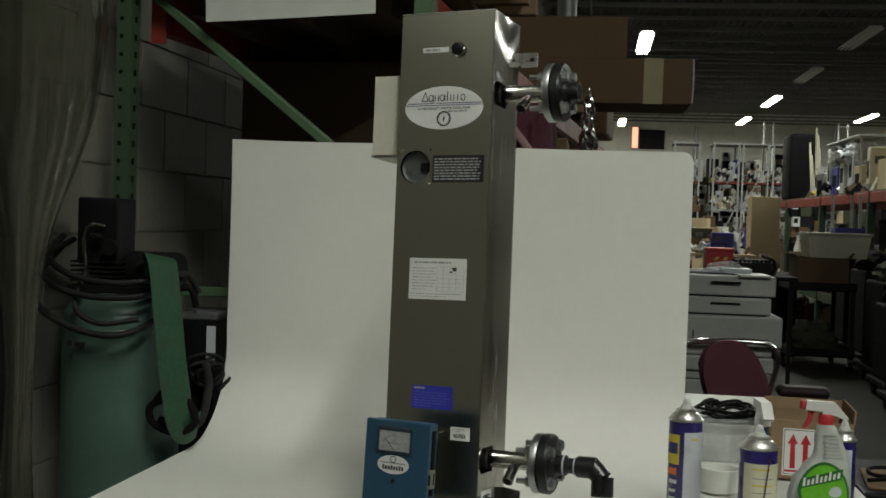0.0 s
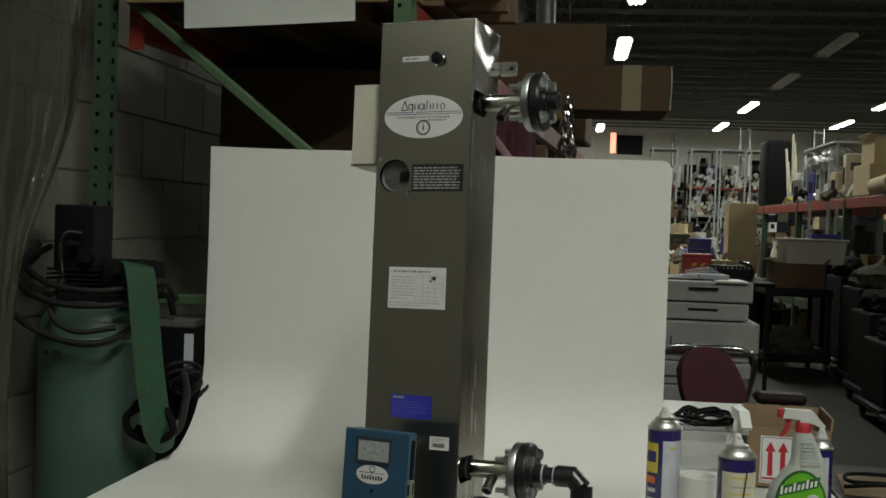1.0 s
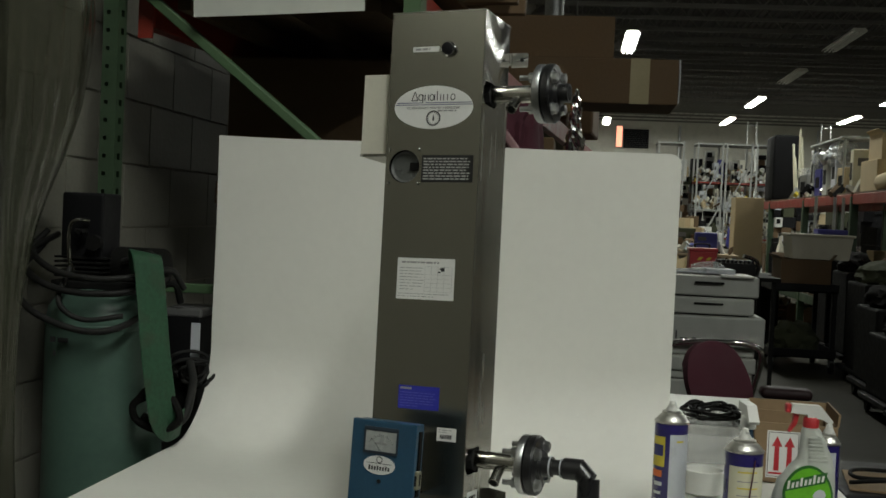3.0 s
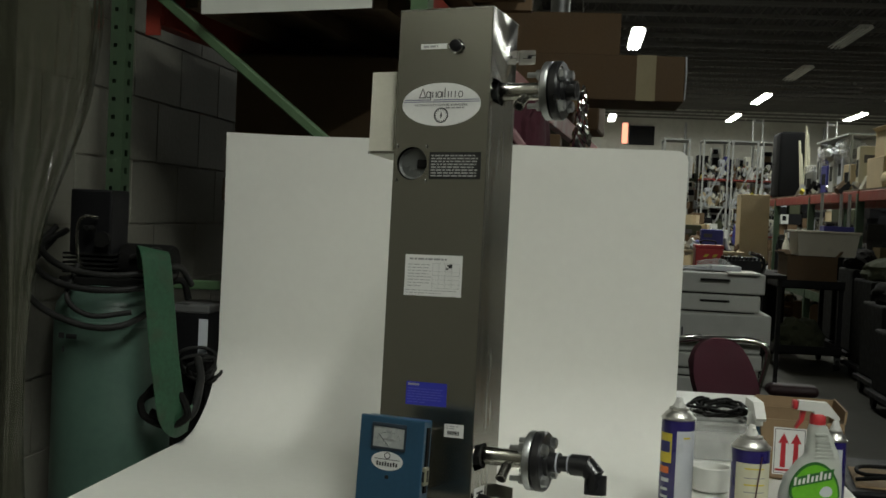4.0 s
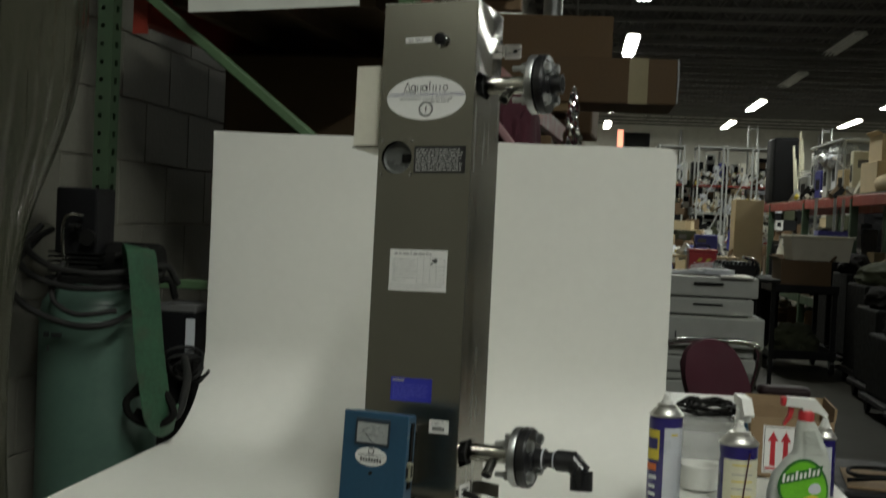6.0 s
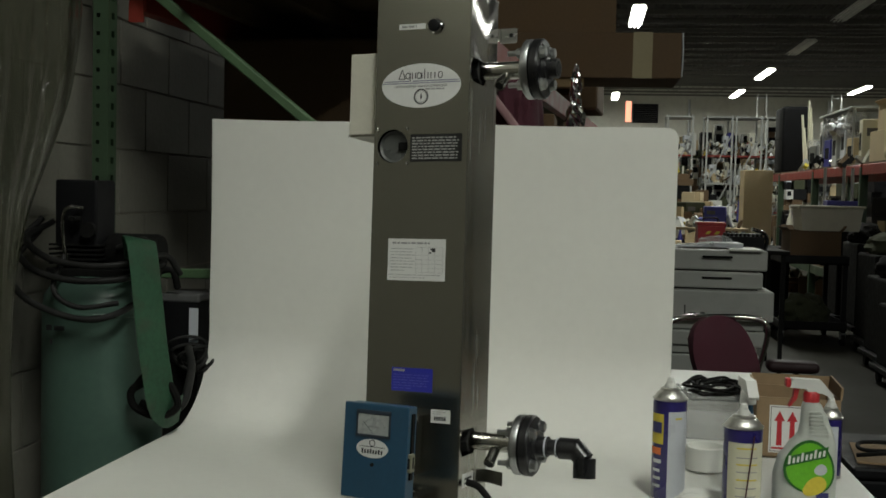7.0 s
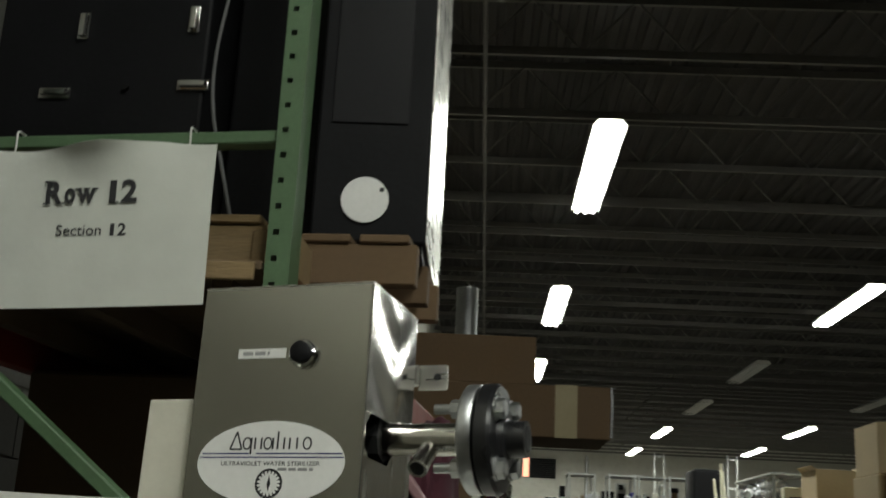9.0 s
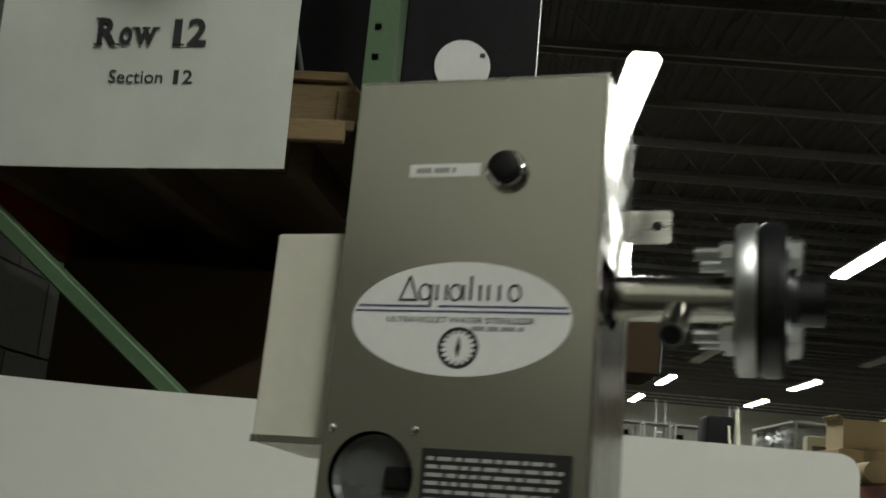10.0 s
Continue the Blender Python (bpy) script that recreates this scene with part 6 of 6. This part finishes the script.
for k in range(4):
    part("hanging_bag", crumpled(0.08, 0.2 + 0.4 * k, 0.47, 0.15, 0.19, 0.13, k), ("clear", "label_silver", "galvanised", "clear")[k], hood, "crumpled clear plastic bag")
carton(pose(3.25, 8.6, Z1), 0.5, 0.65, 0.32, "card_light", "light brown carton stacked on the storage shelf", True)
carton(pose(3.3, 8.65, Z1 + 0.322), 0.45, 0.5, 0.27, "card_light", "light brown carton with an open flap on top of another", False, True)
carton(pose(3.22, 6.75, Z1), 0.55, 0.6, 0.42, "card_light", "big light brown carton on the storage shelf", True)
carton(pose(3.24, 6.78, Z1 + 0.422), 0.5, 0.55, 0.4, "card_light", "big light brown carton stacked on another", True)
carton(pose(3.25, 5.5, Z1), 0.6, 1.0, 0.3, "card_light", "long light brown carton on the storage shelf", True)
carton(pose(3.2, 5.55, Z1 + 0.302), 0.62, 0.9, 0.24, "card", "brown carton with print stacked on another", True)
single("kraft_roll", rod((3.16, 7.4, Z1 + 0.085), (3.3, 8.55, Z1 + 0.085), 0.085, 18), "card_light", pose(0, 0, 0), "roll of brown kraft paper on the shelf", "paper roll", smooth=True)
fill(3.75, 3.95, 4.4, 16.2, Z1, 0.5, 2.2, PALE, 31)
fill(3.2, 3.4, 4.5, 16.4, 0.571, 0.55, 0.8, DARK + DARK + PALE, 32)
fill(3.2, 3.3, 8.0, 16.4, 0.571, 0.9, 1.2, DARK + PALE, 132)
fill(3.6, 3.8, 4.5, 16.4, 0.571, 0.75, 1.3, DARK + PALE, 33)
fill(3.25, 3.6, 4.5, 16.4, 0.0, 0.42, 1.5, DARK, 34)
# tall carton and benches further down the aisle
carton(pose(2.22, 11.0, 0), 0.34, 0.4, 1.71, "card_light", "tall upright brown carton standing on the floor", False)
bench = thing("work_bench", pose(1.2, 9.6, 0), "cluttered workbench with a light wood top", "workbench")
part("worktop", box(0, 0.9, 0, 3.0, 1.0, 1.03, 0.004), "card_edge", bench)
for x in (0.03, 0.83):
    for yy in (0.05, 2.9):
        part("leg", box(x, x + 0.04, yy, yy + 0.04, 0, 1.0), "galvanised", bench)
fill(1.25, 1.75, 9.7, 12.3, 1.031, 0.4, 0.7, PALE + DARK, 35)
fill(1.3, 2.6, 12.6, 22.0, 0.0, 1.5, 0.5, PALE + DARK, 36)
fill(2.0, 3.0, 17.0, 25.0, 0.0, 1.9, 0.4, PALE + DARK, 38)
fill(1.7, 2.9, 12.4, 24.0, 0.0, 1.2, 0.7, DARK + PALE, 37)

# pale rack across the end of the aisle
def end_rack(x0, y0, w, shelves, height):
    t = thing("end_rack", pose(x0, y0, 0), "pale grey storage rack with diagonal braces and orange shelves", "storage rack", "end racks")
    for x in (0, w):
        for yy in (0, 0.9):
            part("post", box(x - 0.022, x + 0.022, yy - 0.022, yy + 0.022, 0, height), "white_rack", t)
    for za in (0.6, 1.7):
        part("brace", bar((0, -0.02, za), (w, -0.02, za + 1.3), 0.02, 0.03), "white_rack", t)
    for z in shelves:
        part("shelf", box(-0.03, w + 0.03, -0.02, 0.92, z - 0.04, z, 0.004), "orange" if z in (1.05, 2.45) else "white_rack", t)


for k, x in enumerate((2.3, 3.28, 4.0, 4.75)):
    end_rack(x, 26.0, 0.62, (0.3, 1.05, 1.75, 2.45, 3.43), 3.46)
    for j, z in enumerate((0.3, 1.05, 1.75, 2.45)):
        r = random.Random(50 + 7 * k + j)
        for q in range(9):
            m = r.choice(PALE + PALE + DARK)
            h = r.uniform(0.12, 0.6)
            xx = x + 0.02 + 0.066 * q
            kind = r.random()
            if kind < 0.35:
                bottle_at(xx + 0.05, 26.15 + r.uniform(0, 0.3), z + 0.001, r.uniform(0.04, 0.07), h * 0.7, m)
            elif kind < 0.7:
                instrument_at(xx, 26.05 + r.uniform(0, 0.2), z + 0.001, r.uniform(0.1, 0.2), 0.4, h, m)
            else:
                lump_at(xx + 0.05, 26.1, z + 0.001, r.uniform(0.06, 0.14), h * 0.5, m, r.randint(1, 99))
def pile(label, goods):
    """Far stored goods, too many to pick apart: boxes with dark front panels in one mesh. goods: x, y, z, w, d, h, material."""
    mats = sorted({g[6] for g in goods} | {"case_black"})
    verts, faces, index = [], [], []
    for x, y, z, w, dd, h, m in goods:
        n = len(verts)
        verts += [(x + a * w, y + b * dd, z + c * h) for c in (0, 1) for a, b in ((0, 0), (1, 0), (1, 1), (0, 1))]
        faces += [(n, n + 1, n + 5, n + 4), (n + 1, n + 2, n + 6, n + 5), (n + 2, n + 3, n + 7, n + 6), (n + 3, n, n + 4, n + 7), (n + 4, n + 5, n + 6, n + 7), (n + 3, n + 2, n + 1, n)]
        index += [mats.index(m)] * 6
        if not m.startswith("card") and len(verts) % 3 == 0:
            n = len(verts)
            verts += [(x + a * w, y - 0.006, z + c * h) for a, c in ((0.15, 0.35), (0.7, 0.35), (0.7, 0.85), (0.15, 0.85))]
            faces.append((n, n + 1, n + 2, n + 3))
            index.append(mats.index("case_black"))
    me = bpy.data.meshes.new("stored_goods")
    me.from_pydata(verts, [], faces)
    for m in mats:
        me.materials.append(M[m])
    me.polygons.foreach_set("material_index", index)
    tagged(new("stored_goods", me), label, "stored goods", kind="stuff")


def stack(x0, x1, y, top, seed, mats, depth=0.4):
    """Columns of cartons and cased goods, piled to uneven heights."""
    r = random.Random(seed)
    x, goods = x0, []
    while x < x1:
        w = r.uniform(0.16, 0.38)
        z, h_top = 0.0, top * r.uniform(0.7, 1.08)
        while z < h_top:
            h = r.uniform(0.1, 0.36)
            goods.append((x + r.uniform(-0.03, 0.03), y + r.uniform(-0.08, 0.08), z, w * r.uniform(0.7, 1.0), depth, h, r.choice(mats)))
            z += h + 0.002
        x += w + 0.02
    pile("far piles of cartons and cased goods in many colours", goods)


def far_fill(x0, x1, y0, y1, z, hmax, seed, mats):
    r = random.Random(seed)
    y, goods = y0, []
    while y < y1:
        w = r.uniform(0.12, 0.4)
        goods.append((r.uniform(x0, x1), y, z, r.uniform(0.15, 0.4), w, hmax * r.uniform(0.3, 1.0), r.choice(mats)))
        y += w * 0.7
    pile("far shelf goods, cartons and cases of mixed sizes", goods)


def small_parts(label, x0, x1, y0, y1, z, height, count, seed):
    """A heap of small fittings, tubes and packets, too many to pick apart, in one mesh."""
    r = random.Random(seed)
    names = ["white_plastic", "tub", "beige", "card_light", "label_silver", "yellow", "galvanised", "case_black", "card", "olive", "red"]
    odds = [6, 5, 5, 4, 4, 1.2, 3, 6, 4, 3, 0.5]
    verts, faces, index = [], [], []
    for _ in range(count):
        c = Vector((r.uniform(x0, x1), r.uniform(y0, y1), 0))
        half = [r.uniform(0.015, 0.06), r.uniform(0.015, 0.06), r.uniform(0.02, 0.10)]
        turn = pose(0, 0, 0, r.uniform(-50, 50), r.uniform(-50, 50), r.uniform(0, 180)).to_3x3()
        c.z = z + 0.05 + height * r.random() ** 1.6
        sides = r.choice((4, 4, 6))
        top = r.choice((1.0, 1.0, 0.5))
        n = len(verts)
        for zz, f in ((-1, 1.0), (1, top)):
            for k in range(sides):
                t = 2 * math.pi * k / sides
                verts.append(c + turn @ Vector((half[0] * f * math.cos(t), half[1] * f * math.sin(t), half[2] * zz)))
        faces += [tuple(n + k for k in range(sides))[::-1], tuple(n + sides + k for k in range(sides))]
        faces += [(n + k, n + (k + 1) % sides, n + sides + (k + 1) % sides, n + sides + k) for k in range(sides)]
        index += [r.choices(range(len(names)), odds)[0]] * (sides + 2)
    me = bpy.data.meshes.new("small_parts")
    me.from_pydata([tuple(v) for v in verts], [], faces)
    for m in names:
        me.materials.append(M[m])
    me.polygons.foreach_set("material_index", index)
    tagged(new("small_parts", me), label, "small parts", kind="stuff")


for k, x in enumerate((2.3, 3.28, 4.0, 4.75)):
    for j, z in enumerate((0.3, 1.05, 1.75, 2.45)):
        small_parts("heaped pale fittings and packets on the end rack's shelf", x, x + 0.62, 26.0, 26.6, z - 0.02, 0.3, 110, 300 + 5 * k + j)
small_parts("heap of pale fittings and packets on the floor of the aisle", 2.0, 3.0, 16.5, 21.0, 0.0, 0.35, 300, 330)
small_parts("loose pale fittings strewn over the workbench", 1.25, 2.05, 9.7, 12.4, 1.0, 0.05, 110, 331)
small_parts("small fittings and packets between the goods on the storage shelf", 3.2, 3.6, 8.6, 13.2, Z1 - 0.02, 0.05, 110, 332)
small_parts("dark and pale oddments on the lower storage shelf", 3.2, 3.7, 5.0, 16.0, 0.55, 0.1, 320, 333)
MIX = ["card", "card_light", "card", "case_black", "black_plastic", "rubber", "grey_plastic", "white_plastic", "olive", "steel_side", "label_silver", "tub"]
stack(1.6, 6.4, 27.4, 3.0, 201, MIX)
stack(1.0, 3.0, 20.5, 1.7, 202, MIX)
stack(4.9, 8.0, 24.0, 2.4, 203, MIX)
for k in range(14):
    stack(4.25, 4.6, 4.4 + 0.88 * k, 1.55, 210 + k, ["case_black", "black_plastic", "rubber", "card", "olive", "steel_side"], 0.8)
for k, (x, yy) in enumerate(((5.6, 30), (7.0, 33), (8.5, 30), (3.5, 36), (10.5, 34))):
    storage_row(x, yy, yy + 5.04, (1.2, 2.6), 1.0, "white_rack", "orange", 2.52, 3.4)
    far_fill(x, x + 0.6, yy, yy + 4.8, 2.621, 0.6, 70 + k, MIX)
    far_fill(x, x + 0.6, yy, yy + 4.8, 1.221, 0.9, 80 + k, MIX)
    far_fill(x, x + 0.6, yy, yy + 4.8, 0.0, 1.0, 90 + k, MIX)
# fittings on the end wall
exit_sign = thing("exit_sign", pose(2.31, 56.75, 5.82), "glowing red exit sign on the end wall", "exit sign")
part("housing", box(-0.16, 0.16, 0.02, 0.25, -0.56, 0.56, 0.02), "white_plastic", exit_sign)
part("face", box(-0.15, 0.15, 0.0, 0.02, -0.54, 0.54, 0.01), "exit_glow", exit_sign)
single("wall_louvre", join(*[box(2.55, 3.85, 56.8, 56.99, 5.25 + 0.1 * k, 5.33 + 0.1 * k) for k in range(10)]), "case_black", pose(0, 0, 0), "dark louvred vent high on the end wall", "vent")
for x in (5.45, 12.5):
    single("downpipe", rod((x, 56.9, 0), (x, 56.9, 6.5), 0.07, 10), "galvanised", pose(0, 0, 0), "grey vertical pipe on the end wall", "pipe", kind="structure", smooth=True)
for x in (7.9, 11.2):
    lad = thing("lift_mast", pose(x, 50.0, 0), "pale steel mast of a parked lift", "lift mast", "lift masts")
    for dx in (0, 0.42):
        part("rail", box(dx, dx + 0.06, 0, 0.1, 0, 6.2), "white_rack", lad)
    for k in range(5):
        part("rung", box(0.06, 0.42, 0.03, 0.07, 0.8 + 1.3 * k, 0.87 + 1.3 * k), "white_rack", lad)


# ---- blocks of the near part of the side wall ----
def block_mesh(length):
    bm = box(-0.0035, 0, 0, length, 0, 0.197, 0.001, 1)
    me = bpy.data.meshes.new("block")
    bm.to_mesh(me)
    bm.free()
    me.materials.append(M["block_dimmed"])
    return me


whole = block_mesh(0.399)
for row in range(14):
    for k in range(14):
        ob = new("block", whole)
        ob.parent = wall_west
        ob.location = (WALL_X, -1.6 + 0.405 * k + (0.2025 if row % 2 else 0), 0.043 + 0.2032 * row)
def block_rest(label, y_from, count, material, rows):
    verts, faces = [], []
    for row in rows:
        for k in range(count):
            y = y_from + 0.405 * k + (0.2025 if row % 2 else 0)
            near = row < 14 and -1.61 < y < 3.9
            if near or row * 0.2032 + 0.2 > ROOF_Z:
                continue
            z, n = 0.043 + 0.2032 * row, len(verts)
            verts += [(WALL_X + d, yy, zz) for d, e in ((0.0, 0.0), (-0.0035, 0.002)) for yy, zz in ((y - e, z - e), (y + 0.399 + e, z - e), (y + 0.399 + e, z + 0.197 + e), (y - e, z + 0.197 + e))]
            faces += [(n, n + 1, n + 2, n + 3), (n, n + 4, n + 5, n + 1), (n + 1, n + 5, n + 6, n + 2), (n + 2, n + 6, n + 7, n + 3), (n + 3, n + 7, n + 4, n)]
    me = bpy.data.meshes.new("block_rest")
    me.from_pydata(verts, [], faces)
    me.materials.append(M[material])
    rest = new("block_rest", me)
    rest.parent = wall_west
    tagged(rest, label, kind="stuff")


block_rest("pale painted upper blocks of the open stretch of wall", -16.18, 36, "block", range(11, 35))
# unseen stretch: lower blocks darkened so the steel's reflection fades downwards
block_rest("lower blocks of the unseen stretch of wall, darkened for the steel's reflection", -16.18, 36, "block_dimmed", range(11))
# shade under the rack is put into the colour of these blocks
block_rest("pale blocks of the wall behind the rack, shade put into their colour", -1.6, 107, "block_dimmed", range(35))
